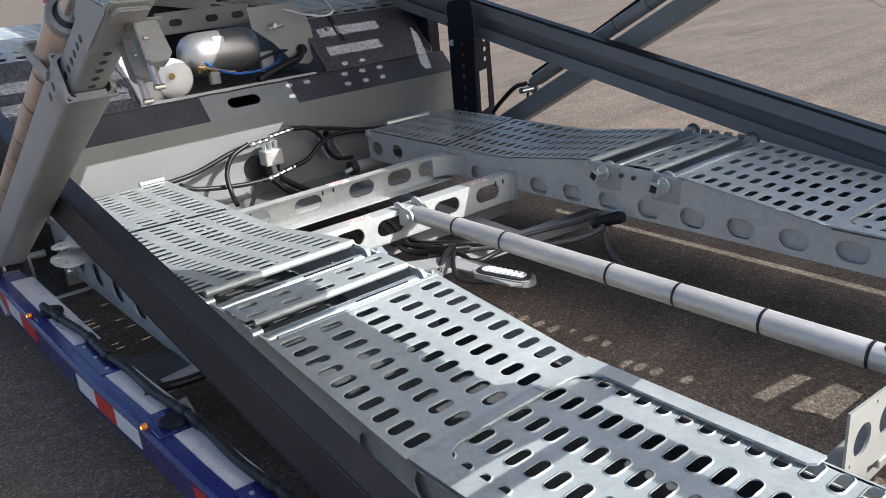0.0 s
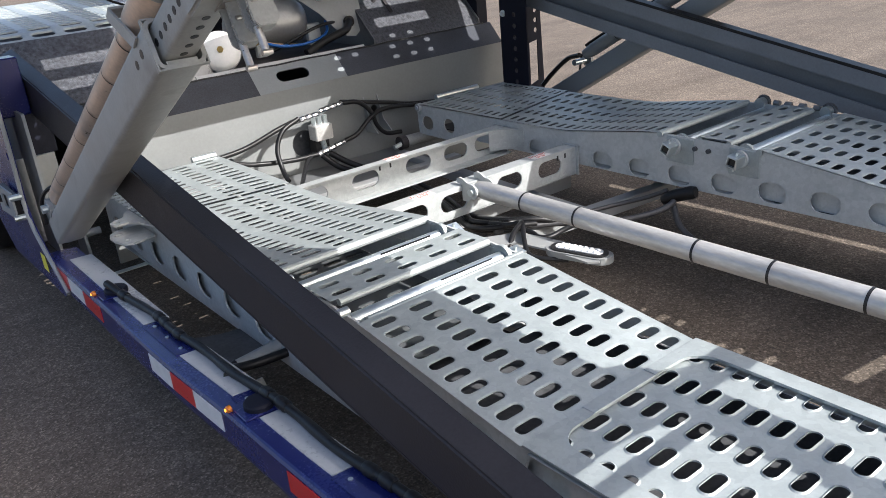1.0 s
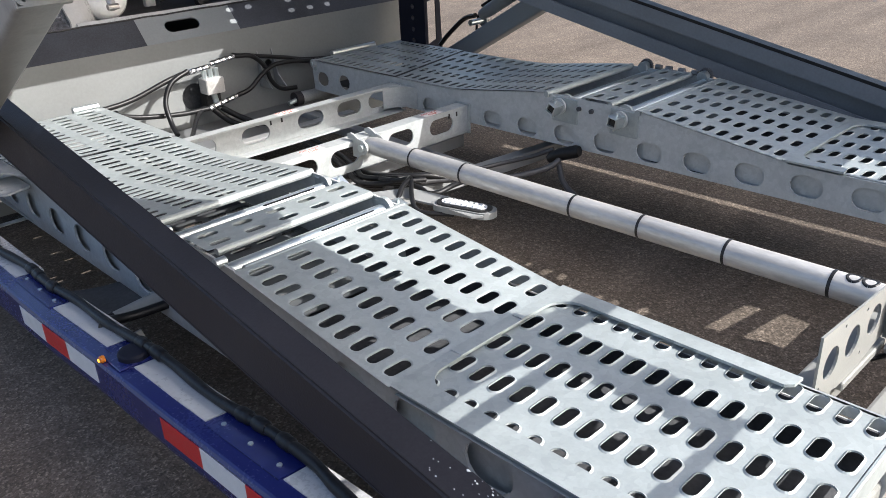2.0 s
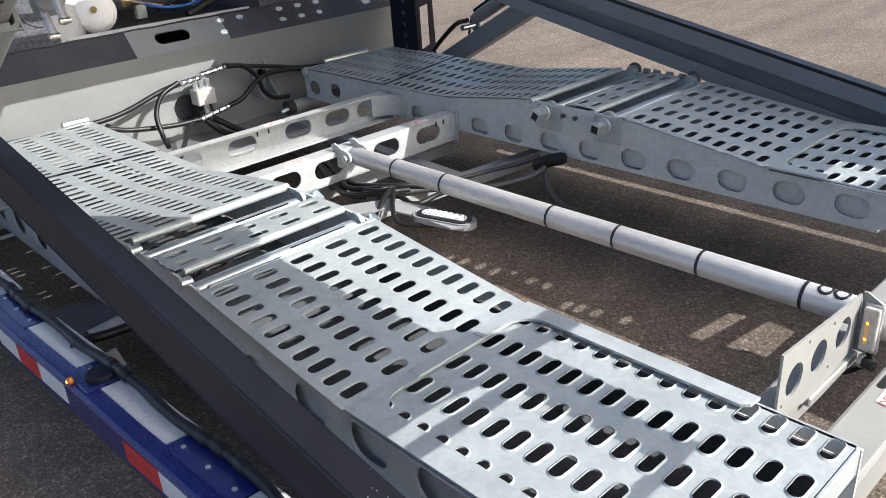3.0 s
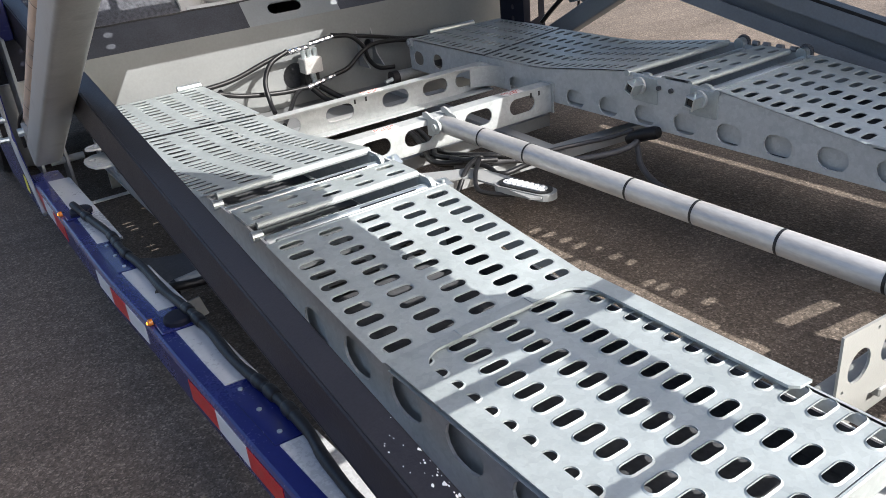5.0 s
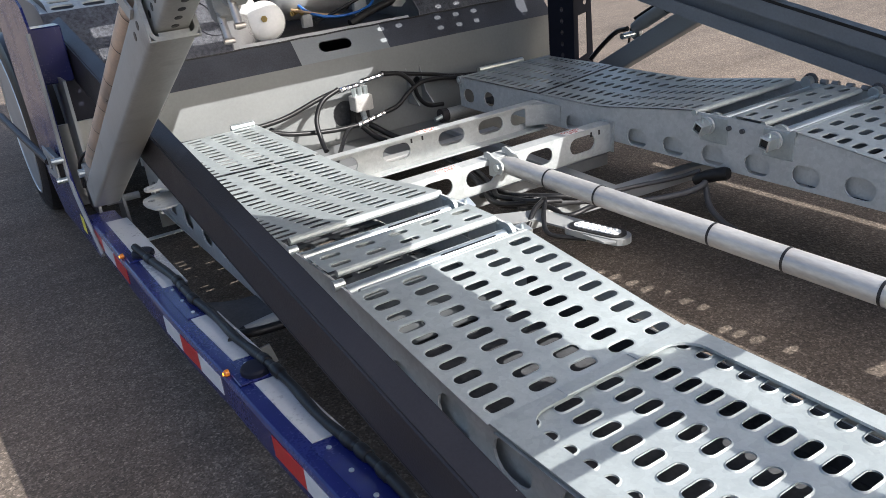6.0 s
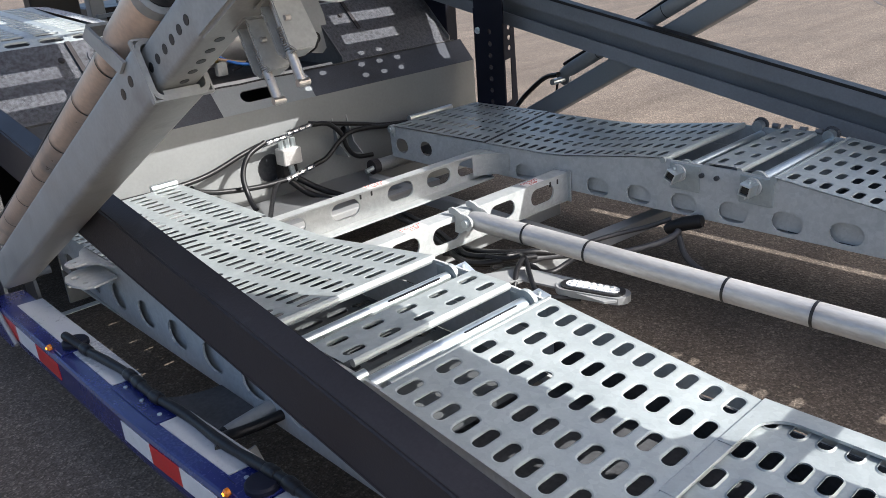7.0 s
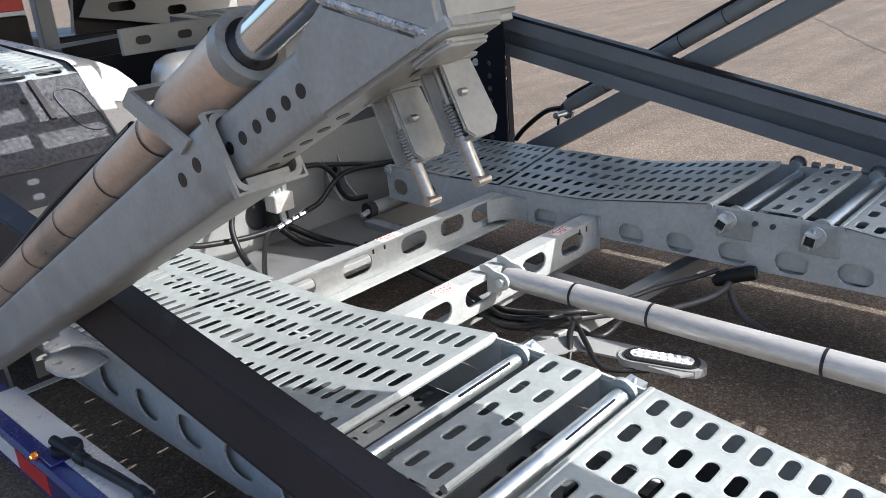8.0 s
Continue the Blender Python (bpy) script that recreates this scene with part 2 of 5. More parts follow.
def curve_points(ctrl, n=8):
    """A smooth line through the given points (Catmull-Rom)."""
    c = [Vector(p) for p in ctrl]
    c = [2 * c[0] - c[1]] + c + [2 * c[-1] - c[-2]]
    out = []
    for i in range(1, len(c) - 2):
        for k in range(n):
            t = k / n
            p0, p1, p2, p3 = c[i - 1:i + 3]
            out.append(0.5 * (2 * p1 + (p2 - p0) * t + (2 * p0 - 5 * p1 + 4 * p2 - p3) * t * t + (3 * p1 - p0 - 3 * p2 + p3) * t ** 3))
    out.append(c[-2])
    return out


def stadium(length, width, n=8):
    """A slot's outline round the origin, long along the first axis."""
    r, h = width / 2, (length - width) / 2
    a = [(h + r * math.cos(t), r * math.sin(t)) for t in [math.pi * (i / n - 0.5) for i in range(n + 1)]]
    return a + [(-x, -y) for x, y in a]


def slotted_sheet(cells, place, thick=0.012, lip=0.0, rim=0.006, bm=None):
    """A sheet of cells (u0, u1, v0, v1, slot length, slot width) laid into the world by place(u, v, height).
    Slot length 0: a plain cell. Each slot has a pressed rim and a wall of its own."""
    bm = bm or bmesh.new()
    for u0, u1, v0, v1, sl, sw in cells:
        if sl <= 0:
            bm.faces.new([bm.verts.new(place(u, v, 0)) for u, v in ((u0, v0), (u1, v0), (u1, v1), (u0, v1))])
            continue
        cu, cv = (u0 + u1) / 2, (v0 + v1) / 2
        outer, inner = stadium(sl + 2 * rim, sw + 2 * rim), stadium(sl, sw)
        k = len(outer)
        o = [bm.verts.new(place(cu + a, cv + b, 0)) for a, b in outer]
        m = [bm.verts.new(place(cu + a, cv + b, lip)) for a, b in inner]
        w = [bm.verts.new(place(cu + a, cv + b, lip - thick)) for a, b in inner]
        for i in range(k):
            j = (i + 1) % k
            bm.faces.new((o[i], o[j], m[j], m[i]))
            bm.faces.new((m[i], m[j], w[j], w[i]))
        c = [bm.verts.new(place(u, v, 0)) for u, v in ((u0, v0), (u1, v0), (u1, v1), (u0, v1))]
        h = k // 2
        # right half runs from the bottom to the top of the outline, left half back down
        right, left = o[:h], o[h:]
        bm.faces.new([c[1], c[2]] + right[::-1])
        bm.faces.new([c[3], c[0]] + left[::-1])
        bm.faces.new((c[0], c[1], right[0], left[-1]))
        bm.faces.new((c[2], c[3], left[0], right[-1]))
    bmesh.ops.remove_doubles(bm, verts=bm.verts, dist=0.0002)
    return bm


def slot_grid(u0, u1, v0, v1, cols, rows, sl, sw, stagger=True, edge_u=0.0, edge_v=0.0):
    """Cells of a field of slots with plain edges; every second column is set off by half a pitch."""
    cells = []
    a0, a1, b0, b1 = u0 + edge_u, u1 - edge_u, v0 + edge_v, v1 - edge_v
    if edge_u:
        cells += [(u0, a0, v0, v1, 0, 0), (a1, u1, v0, v1, 0, 0)]
    if edge_v:
        cells += [(a0, a1, v0, b0, 0, 0), (a0, a1, b1, v1, 0, 0)]
    pu, pv = (a1 - a0) / cols, (b1 - b0) / (rows + (0.5 if stagger else 0))
    for i in range(cols):
        off = pv / 2 if stagger and i % 2 else 0.0
        x0, x1 = a0 + i * pu, a0 + (i + 1) * pu
        if stagger:
            cells.append((x0, x1, b0, b0 + pv / 2, 0, 0) if off else (x0, x1, b1 - pv / 2, b1, 0, 0))
        for j in range(rows):
            cells.append((x0, x1, b0 + off + j * pv, b0 + off + (j + 1) * pv, sl, sw))
    return cells


def plate_with_holes(outline, holes, place, thick, bm=None):
    """A flat plate with round or long holes, cut into a triangle net; place(a, b, depth)."""
    from mathutils.geometry import delaunay_2d_cdt
    bm = bm or bmesh.new()
    verts, edges = [], []
    loops = [outline] + holes
    for lp in loops:
        s = len(verts)
        verts += [Vector(p) for p in lp]
        edges += [(s + i, s + (i + 1) % len(lp)) for i in range(len(lp))]
    vs, _, fs, *_ = delaunay_2d_cdt(verts, edges, [], 1, 1e-6)

    def inside(p, lp):
        c = False
        for i in range(len(lp)):
            (x0, y0), (x1, y1) = lp[i], lp[i - 1]
            if (y0 > p[1]) != (y1 > p[1]) and p[0] < (x1 - x0) * (p[1] - y0) / (y1 - y0) + x0:
                c = not c
        return c

    top = [bm.verts.new(place(p[0], p[1], 0)) for p in vs]
    bot = [bm.verts.new(place(p[0], p[1], thick)) for p in vs]
    for f in fs:
        mid = sum((vs[i] for i in f), Vector((0, 0))) / len(f)
        if inside(mid, outline) and not any(inside(mid, h) for h in holes):
            bm.faces.new([top[i] for i in f])
            bm.faces.new([bot[i] for i in f][::-1])
    bm.edges.ensure_lookup_table()
    rim = [e for e in bm.edges if len(e.link_faces) == 1 and e.verts[0] in set(top)]
    index = {v: i for i, v in enumerate(top)}
    for e in rim:
        i, j = index[e.verts[0]], index[e.verts[1]]
        bm.faces.new((top[i], top[j], bot[j], bot[i]))
    bmesh.ops.delete(bm, geom=[v for v in bm.verts if not v.link_faces], context="VERTS")
    return bm


def moved(pts, du, dv):
    return [(a + du, b + dv) for a, b in pts]


def ring_of(radius, n=14):
    return [(radius * math.cos(2 * math.pi * i / n), radius * math.sin(2 * math.pi * i / n)) for i in range(n)]


def hexbolt(p, axis, r=0.009, h=0.008, bm=None):
    p, axis = Vector(p), Vector(axis).normalized()
    bm = tube([p, p + axis * 0.0025], r * 1.5, bm, sides=12)
    return tube([p + axis * 0.0025, p + axis * h], r, bm, sides=6)


def text_bars(name, words, size, matrix, material, parent, label=""):
    """Real lettering in the built-in font, turned into a mesh."""
    cu = bpy.data.curves.new(name, "FONT")
    cu.body, cu.size, cu.align_x, cu.align_y, cu.extrude = words, size, "CENTER", "CENTER", 0.0003
    cu.space_line = 0.95
    tmp = bpy.data.objects.new(name, cu)
    scene.collection.objects.link(tmp)
    me = bpy.data.meshes.new_from_object(tmp.evaluated_get(bpy.context.evaluated_depsgraph_get()))
    bpy.data.objects.remove(tmp)
    me.materials.append(material)
    ob = new(name, me)
    ob.matrix_world = matrix
    ob.parent = parent
    if label:
        ob["label"] = label
    return ob


def frame_of(origin, xa, ya):
    """A matrix with the given local x and y directions."""
    xa = Vector(xa).normalized()
    za = xa.cross(Vector(ya)).normalized()
    ya = za.cross(xa)
    m = Matrix((xa, ya, za)).transposed().to_4x4()
    m.translation = origin
    return m


# ---- ground ----
bm = bmesh.new()
bmesh.ops.create_grid(bm, x_segments=40, y_segments=40, size=400)
ground = part("ground", bm, ASPHALT)
tagged(ground, "grey-brown weathered asphalt yard with fine gravel grain", "ground", kind="structure")


def road_line(x0, x1, y0, y1):
    ob = part("road_marking", box(x0, x1, y0, y1, 0.001, 0.004), LINE)
    return tagged(ob, "worn off-white painted line on the asphalt", "road marking", kind="structure")


def sealed_crack(line, w):
    """A thin sealed crack wandering over the asphalt."""
    rnd = random.Random(5)
    pts = [p + Vector((rnd.uniform(-0.02, 0.02), rnd.uniform(-0.02, 0.02), 0)) for p in curve_points([(x, y, 0.002) for x, y in line], 8)]
    sides = [(p + Vector((0, k * w * rnd.uniform(0.6, 1.3), 0))) for k in (1, -1) for p in pts]
    n = len(pts)
    bm = bmesh.new()
    vs = [bm.verts.new(v) for v in sides]
    for i in range(n - 1):
        bm.faces.new((vs[n + i], vs[n + i + 1], vs[i + 1], vs[i]))
    return tagged(part("asphalt_crack", bm, TAR), "thin dark sealed crack in the asphalt", "crack", kind="structure")


sealed_crack([(11.5, 6.3), (9.83, 5.26), (9.14, 4.78), (8.16, 4.24), (7.36, 3.77), (7.02, 3.53), (6.2, 3.1)], 0.012)
road_line(-1.1, 0.2, 3.93, 3.965)

# ---- wheel tracks ----
PROFILE = [(0.6, 0.449), (1.385, 0.449), (1.88, 0.512), (2.0, 0.517), (2.26, 0.518), (2.36, 0.507), (2.70, 0.462), (2.80, 0.457), (3.08, 0.455), (3.75, 0.452)]


def deck_z(y):
    for (y0, z0), (y1, z1) in zip(PROFILE, PROFILE[1:]):
        if y <= y1:
            return z0 + (z1 - z0) * (y - y0) / (y1 - y0)
    return PROFILE[-1][1]


# slits in the near track's added floor, set by the sun spots they let through
SPOT_SLITS = ((-0.842, 3.71), (-0.852, 3.507), (-0.842, 3.405), (-0.842, 3.303), (-0.842, 3.251), (-0.952, 3.597), (-0.948, 3.555), (-0.943, 3.509), (-0.936, 3.407), (-0.942, 3.30), (-0.937, 3.25))


def wheel_track(side, xi, xo, zoff, y_end, label):
    """One perforated wheel track; xi: inner edge, xo: outer edge."""
    s = side
    track = thing("wheel_track", label, "wheel track", "wheel tracks of the trailer")
    lo, hi = min(xi, xo), max(xi, xo)

    def seam_shift(u):
        """The seam between the hump and front plates runs askew."""
        return 0.22 * (u - xi) if s > 0 else -0.02 - 0.12 * (u - xi)

    def surface(dz=0.0):
        def at(u, v, h):
            k = max(0.0, min(1.0, (v - 2.7) / 0.38)) if v < 3.084 else 1 - (v - 3.088) / 0.572
            if s < 0 and v > 2.26:
                u = max(lo - 0.012, u - (0.012 + 0.03 * min(0.75, v - 2.27)) * min(1.0, (hi - u) / 0.03))
            return (u, v + k * seam_shift(u), deck_z(v) + zoff + dz + h + (0.004 if v >= 3.084 else 0))
        return at

    # ramp plate, hinge plate, hump plate, front plate
    part("ramp_plate", slotted_sheet(slot_grid(lo, hi, 1.40, 1.885, 5, 10, 0.058, 0.024, False, 0.0, 0.006), surface(), 0.002, -0.0012, 0.0035), ZINC, track, "galvanised plate with pressed long slots")
    for ya, yb, rows in ((2.005, 2.115, 2),):
        part("hinge_plate", slotted_sheet(slot_grid(lo + 0.01, hi - 0.01, ya, yb, 5, rows, 0.052, 0.02, False), surface(0.003), 0.002, -0.0012, 0.0035), ZINC, track)
        for y in (ya, yb):
            part("folded_edge", tube([(lo + (0.03 if s < 0 else 0.01), y, deck_z(y) + zoff - 0.006), (hi - 0.01, y, deck_z(y) + zoff - 0.006)], 0.0095, sides=10), ZINC, track)
    part("hump_plate", slotted_sheet(slot_grid(lo, hi, 2.27, 3.08, 5, 18, 0.060, 0.021, False, 0.0, 0.01), surface(), 0.0014, -0.0007, 0.003), ZINC, track, "bent galvanised plate with narrow slots")
    part("front_plate", slotted_sheet(slot_grid(lo, hi, 3.088, 3.66, 5, 12, 0.060, 0.021, False, 0.0, 0.01), surface(), 0.0014, -0.0007, 0.003), ZINC, track)
    for y in (1.892, 2.27):
        part("folded_edge", tube([(lo + (0.03 if s < 0 else 0.0), y, deck_z(y) + zoff - 0.009), (hi, y, deck_z(y) + zoff - 0.009)], 0.011, sides=10), ZINC, track)
    part("front_lip", box(lo, hi, 3.66, 3.672, deck_z(3.66) + zoff - 0.05, deck_z(3.66) + zoff - 0.002, 0.002), ZINC, track)
    part("roller", tube([(xi + (0.0 if s < 0 else 0.13), 3.695, deck_z(3.7) + zoff + 0.004), (xi + s * (0.10 if s < 0 else 0.40), 3.695, deck_z(3.7) + zoff + 0.004)], 0.014, sides=14), BRIGHT, track, "bright zinc-plated hinge tube")
    if s > 0:
        part("roller_boss", tube([(xi - 0.006, 3.672, deck_z(3.66) + zoff - 0.016), (xi + 0.02, 3.672, deck_z(3.66) + zoff - 0.016)], 0.019, sides=20), ZINC_BEAM, track, "round boss at the hinge end", smooth=True)
        part("boss_pin", tube([(xi - 0.012, 3.672, deck_z(3.66) + zoff - 0.016), (xi, 3.672, deck_z(3.66) + zoff - 0.016)], 0.009, sides=12), BRIGHT, track)
    # rods under the gaps
    for y, r in ((1.945, 0.020), (2.19, 0.015)):
        zr = deck_z(y) + zoff - 0.030
        rod = part("hinge_rod", tube([(xi + s * 0.015, y, zr), (xo - s * 0.02, y, zr)], r, sides=20), BRIGHT, track, "bright zinc-plated round rod", smooth=True)
        part("rod_slot", extrude_outline([(xi + s * 0.10 + a, y + 0.010 + b, zr + r - 0.004) for a, b in stadium(0.10, 0.006, 6)] if s > 0 else [(xi - 0.14 + a, y - 0.010 + b, zr + 0.86 * r + 0.0008) for a, b in stadium(0.16, 0.004, 6)], (0, 0, -0.004)), TAPE_BLACK, rod)
        part("rod_collar", tube([(xi + s * 0.010, y, zr + 0.004), (xi + s * 0.022, y, zr + 0.004)], r + 0.012, sides=20), ZINC, track, smooth=True)
        part("hinge_web", box(xi + s * 0.004, xi + s * 0.012, y - 0.055, y + 0.055, zr - 0.07, zr + 0.018, 0.002), ZINC, track, "upright zinc end plate of the hinge")
    # lower perforated pan seen through the gaps, its zinc coloured darker for shade
    part("under_pan", slotted_sheet(slot_grid(lo + 0.045, hi - 0.045, 1.86, 2.58, 5, 11, 0.06, 0.022, False), lambda u, v, h: (u, v, 0.352 + zoff + h), 0.006, 0.0), PAN, track, "zinc pan pierced by slots, shade put into its grey colour")
    # tray with the sliding plate
    flat = surface(-0.006)

    def sliding(u, v, h):
        """The innermost slots reach under the edge bar."""
        k = (u - hi + 0.106) / 0.032 if u < hi - 0.074 else (hi - u) / 0.016
        return flat(u + (0.011 * max(0.0, min(1.0, k)) if s < 0 else 0.0), v, h)

    pl = slot_grid(lo, hi + 0.003, y_end + 0.01, 1.3852, 5, round((1.375 - y_end) / 0.0468), 0.058, 0.025, False)
    part("sliding_plate", slotted_sheet(pl, sliding, 0.0035, 0.0024, 0.0034), ZINC, track, "galvanised sliding plate with raised slot rims")
    ze = 0.449 + zoff
    part("plate_end_lip", box(lo + 0.03, hi - 0.005, y_end + 0.002, y_end + 0.01, ze - 0.055, ze - 0.006, 0.002), ZINC, track)
    # edge bar with its rounded corner
    w = 0.036
    arc = [(xi + s * (w + 0.055 - 0.055 * math.cos(a)), 1.317 + 0.055 * math.sin(a)) for a in [math.pi / 2 * i / 6 for i in range(7)]]
    out = [(xi - s * 0.004, y_end + 0.17), (xi - s * 0.004, 1.40), (xi + s * 0.16, 1.40), (xi + s * 0.16, 1.373)] + arc[::-1] + [(xi + s * w, y_end + 0.185), (xi + s * (w - 0.012), y_end + 0.172)]
    part("edge_bar", extrude_outline([(a, b, ze + 0.006) for a, b in out], (0, 0, -0.006)), ZINC, track, "flat galvanised edge bar with a rounded corner")
    # floors and walls added under the plates: dark slots, blocked sun
    part("tray_floor", box(lo + 0.034, hi - 0.034, y_end + 0.03, 1.85, 0.338 + zoff, 0.343 + zoff), HOLLOW, track, "added dark floor that shades the slots of the sliding plate")
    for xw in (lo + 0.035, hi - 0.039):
        part("tray_wall", box(xw, xw + 0.004, y_end + 0.03, 1.85, 0.344 + zoff, 0.436 + zoff), HOLLOW, track, "added dark wall that keeps light out of the tray")
    part("hinge_floor", box(lo + 0.045, hi - 0.045, 1.85, 2.585, (0.300 if s < 0 else 0.339) + zoff, (0.304 if s < 0 else 0.343) + zoff), HOLLOW, track, "added dark floor that shades the gaps of the hinge")
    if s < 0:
        slits = [moved(stadium(0.040, 0.013, 5), x + 0.209, y - 0.408) for x, y in SPOT_SLITS]
        part("hump_floor", plate_with_holes([(lo + 0.045, 2.585), (hi - 0.045, 2.585), (hi - 0.045, 3.6), (lo + 0.045, 3.6)], slits, lambda a, b, d: (a, b, 0.338 + d), 0.003), HOLLOW, track, "added dark floor under the hump plate, slit to let sun spots through")
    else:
        part("hump_floor", box(lo + 0.045, hi - 0.045, 2.42, 3.6, 0.338 + zoff, 0.343 + zoff), HOLLOW, track, "added dark floor that shades the slots of the hump plate")
    # outer flange
    fl = [(xo - s * 0.004, y_end - 0.02), (xo - s * 0.004, 1.40), (xo - s * 0.16, 1.40), (xo - s * 0.16, 1.373)]
    fl += [(xo - s * (0.056 + 0.05 - 0.05 * math.cos(a)), 1.322 + 0.05 * math.sin(a)) for a in [math.pi / 2 * (1 - i / 6) for i in range(7)]] + [(xo - s * 0.056, y_end - 0.02)]
    part("outer_flange", extrude_outline([(a, b, ze + 0.003) for a, b in fl], (0, 0, -0.005)), ZINC, track, "galvanised edge flange with a rounded corner")
    part("join_strip", box(lo + 0.155, hi - 0.155, 1.373, 1.403, ze - 0.003, ze + 0.0042, 0.001), ZINC, track)
    # long side plates with pressed ovals
    for xs, name, start in ((xi, "inner_side_plate", y_end), (xo, "outer_side_plate", y_end)):
        inner = xs == xi
        end = 3.66
        deep = s < 0 and not inner
        ys = [1.0, 1.174, 1.348, 1.522, 1.70, 1.86] + [2.009 + 0.1925 * k for k in range(9)] if deep else [0.803 + 0.1735 * k for k in range(17)]
        bottom = (0.25 if deep else 0.335) + zoff
        low = 0.2 if inner and s < 0 else 0.0

        def oval_z(y):
            """The ovals run along the plate, sloping a little."""
            if deep:
                return 0.398 - 0.076 * max(0.0, min(1.0, (y - 1.6) / 0.6))
            return 0.388 - 0.0165 * (y - 1.153) if s > 0 else bottom + 0.054

        outline = [(start, bottom + 0.01), (start + 0.05, bottom - low), (2.62, bottom - low), (3.1, bottom - low), (end, bottom + 0.03 - low), (end, deck_z(end) + zoff - 0.012)]
        outline += [(y, deck_z(y) + zoff - 0.006) for y in (3.3, 3.08, 2.8, 2.7, 2.36, 2.27, 2.2, 2.0, 1.88, 1.385, start)]
        if inner and s > 0:
            # the front end drops and carries two open ovals
            ys = ys[:-3]
            outline[3:6] = [(3.26, bottom), (3.40, 0.304), (3.688, 0.308), (3.694, deck_z(3.66) + zoff - 0.006)]
        holes = [moved(stadium(0.105, 0.08, 6) if deep else stadium(0.098, 0.066, 6), y, oval_z(y)) for y in ys if start + 0.06 < y < end - 0.05]
        if inner and s > 0:
            holes += [moved(stadium(0.078, 0.066, 6), 3.455, 0.374), moved(stadium(0.084, 0.066, 6), 3.617, 0.366)]
        x_face = xs + (s * 0.008 if inner else -s * 0.008)
        part(name, plate_with_holes(outline, holes, lambda a, b, d, x_face=x_face: (x_face + d, a, b), 0.006), ZINC_BEAM, track, "galvanised side plate pierced by a row of ovals")
        back = x_face + (s * 0.022 if inner else -s * 0.022)
        part("backing_strip", box(back, back + s * 0.003 * (1 if inner else -1), start + 0.03, 3.34 if inner and s > 0 else end - 0.08, bottom + 0.008, bottom + (0.19 if deep else 0.1)), ZINC_BEAM, track)
        part("bottom_flange", box(x_face, x_face + s * 0.05 * (1 if inner else -1), start + 0.02, 3.25 if inner and s > 0 else end - 0.05, bottom - 0.004, bottom + 0.001), ZINC_BEAM, track)
    # bolts through the inner plate
    for y in (1.955, 2.210) if s > 0 else (1.951, 2.196):
        zc = deck_z(y) + zoff - 0.043
        turn = 0.45 if y > 2 else 0.2
        rings = []
        bm = bmesh.new()
        for dx, half in ((0.0, 0.019), (-0.05, 0.019), (-0.052, 0.017), (-0.052, 0.0135), (-0.02, 0.0135)):
            rings.append([bm.verts.new((xi + s * dx, y + 1.414 * half * math.cos(turn + math.pi * (k + 0.5) / 2), zc + 1.414 * half * math.sin(turn + math.pi * (k + 0.5) / 2))) for k in range(4)])
        for r0, r1 in zip(rings, rings[1:]):
            for k in range(4):
                bm.faces.new((r0[k], r0[(k + 1) % 4], r1[(k + 1) % 4], r1[k]))
        bm.faces.new(rings[-1])
        bt = part("square_nut", bm, BRIGHT, track, "bright zinc square tube end")
        part("nut_bore", extrude_outline([(xi - s * 0.044, y + 0.0188 * math.cos(turn + math.pi * (k + 0.5) / 2), zc + 0.0188 * math.sin(turn + math.pi * (k + 0.5) / 2)) for k in range(4)], (s * 0.002, 0, 0)), TAPE_BLACK, bt, "dark hollow of the tube")
        part("washer", tube([(xi + s * 0.002, y, zc), (xi - s * 0.006, y, zc)], 0.029, sides=22), ZINC_BEAM, bt, smooth=True)
        part("lock_pin", tube([(xi - s * 0.03, y + 0.006, zc - 0.034), (xi - s * 0.03, y - 0.006, zc + 0.03)], 0.004, sides=8), BRIGHT, bt)
        lug = part("hinge_lug", tube([(xo - s * 0.02, y, deck_z(y) + zoff - 0.004), (xo + s * 0.006, y, deck_z(y) + zoff - 0.004)], 0.020 if s > 0 else 0.012, sides=18), BRIGHT, track, smooth=True)
        if s < 0:
            continue
        cap = [(0.026 + (0.003 if k % 2 else 0.0), 2 * math.pi * k / 44) for k in range(44)]
        part("ribbed_cap", extrude_outline([(xo + s * 0.006, y + r * math.cos(t), deck_z(y) + zoff - 0.004 + r * math.sin(t)) for r, t in cap], (s * 0.012, 0, 0)), HOLLOW, lug, "dark ribbed cap")
    if s > 0:
        # small parts of the hinge: rivets through the inner plate, knuckles along the outer edge
        for y in (2.076, 2.128):
            part("rivet", tube([(xi + 0.010, y, deck_z(y) - 0.040), (xi - 0.0015, y, deck_z(y) - 0.040)], 0.008, sides=12), HOLLOW, track, "dark rivet hole")
        for y in (1.99, 2.045, 2.10, 2.145):
            part("hinge_knuckle", tube([(xo - 0.006, y - 0.012, deck_z(y) + 0.004), (xo - 0.006, y + 0.012, deck_z(y) + 0.004)], 0.010, sides=12), DARK_STEEL, track, smooth=True)
    return track


wheel_track(-1, -0.50, -0.985, 0.0, 0.72, "galvanised perforated wheel track of a car transporter, half in sun")
wheel_track(1, 0.53, 1.07, 0.0, 1.055, "galvanised perforated wheel track of a car transporter, in shade")

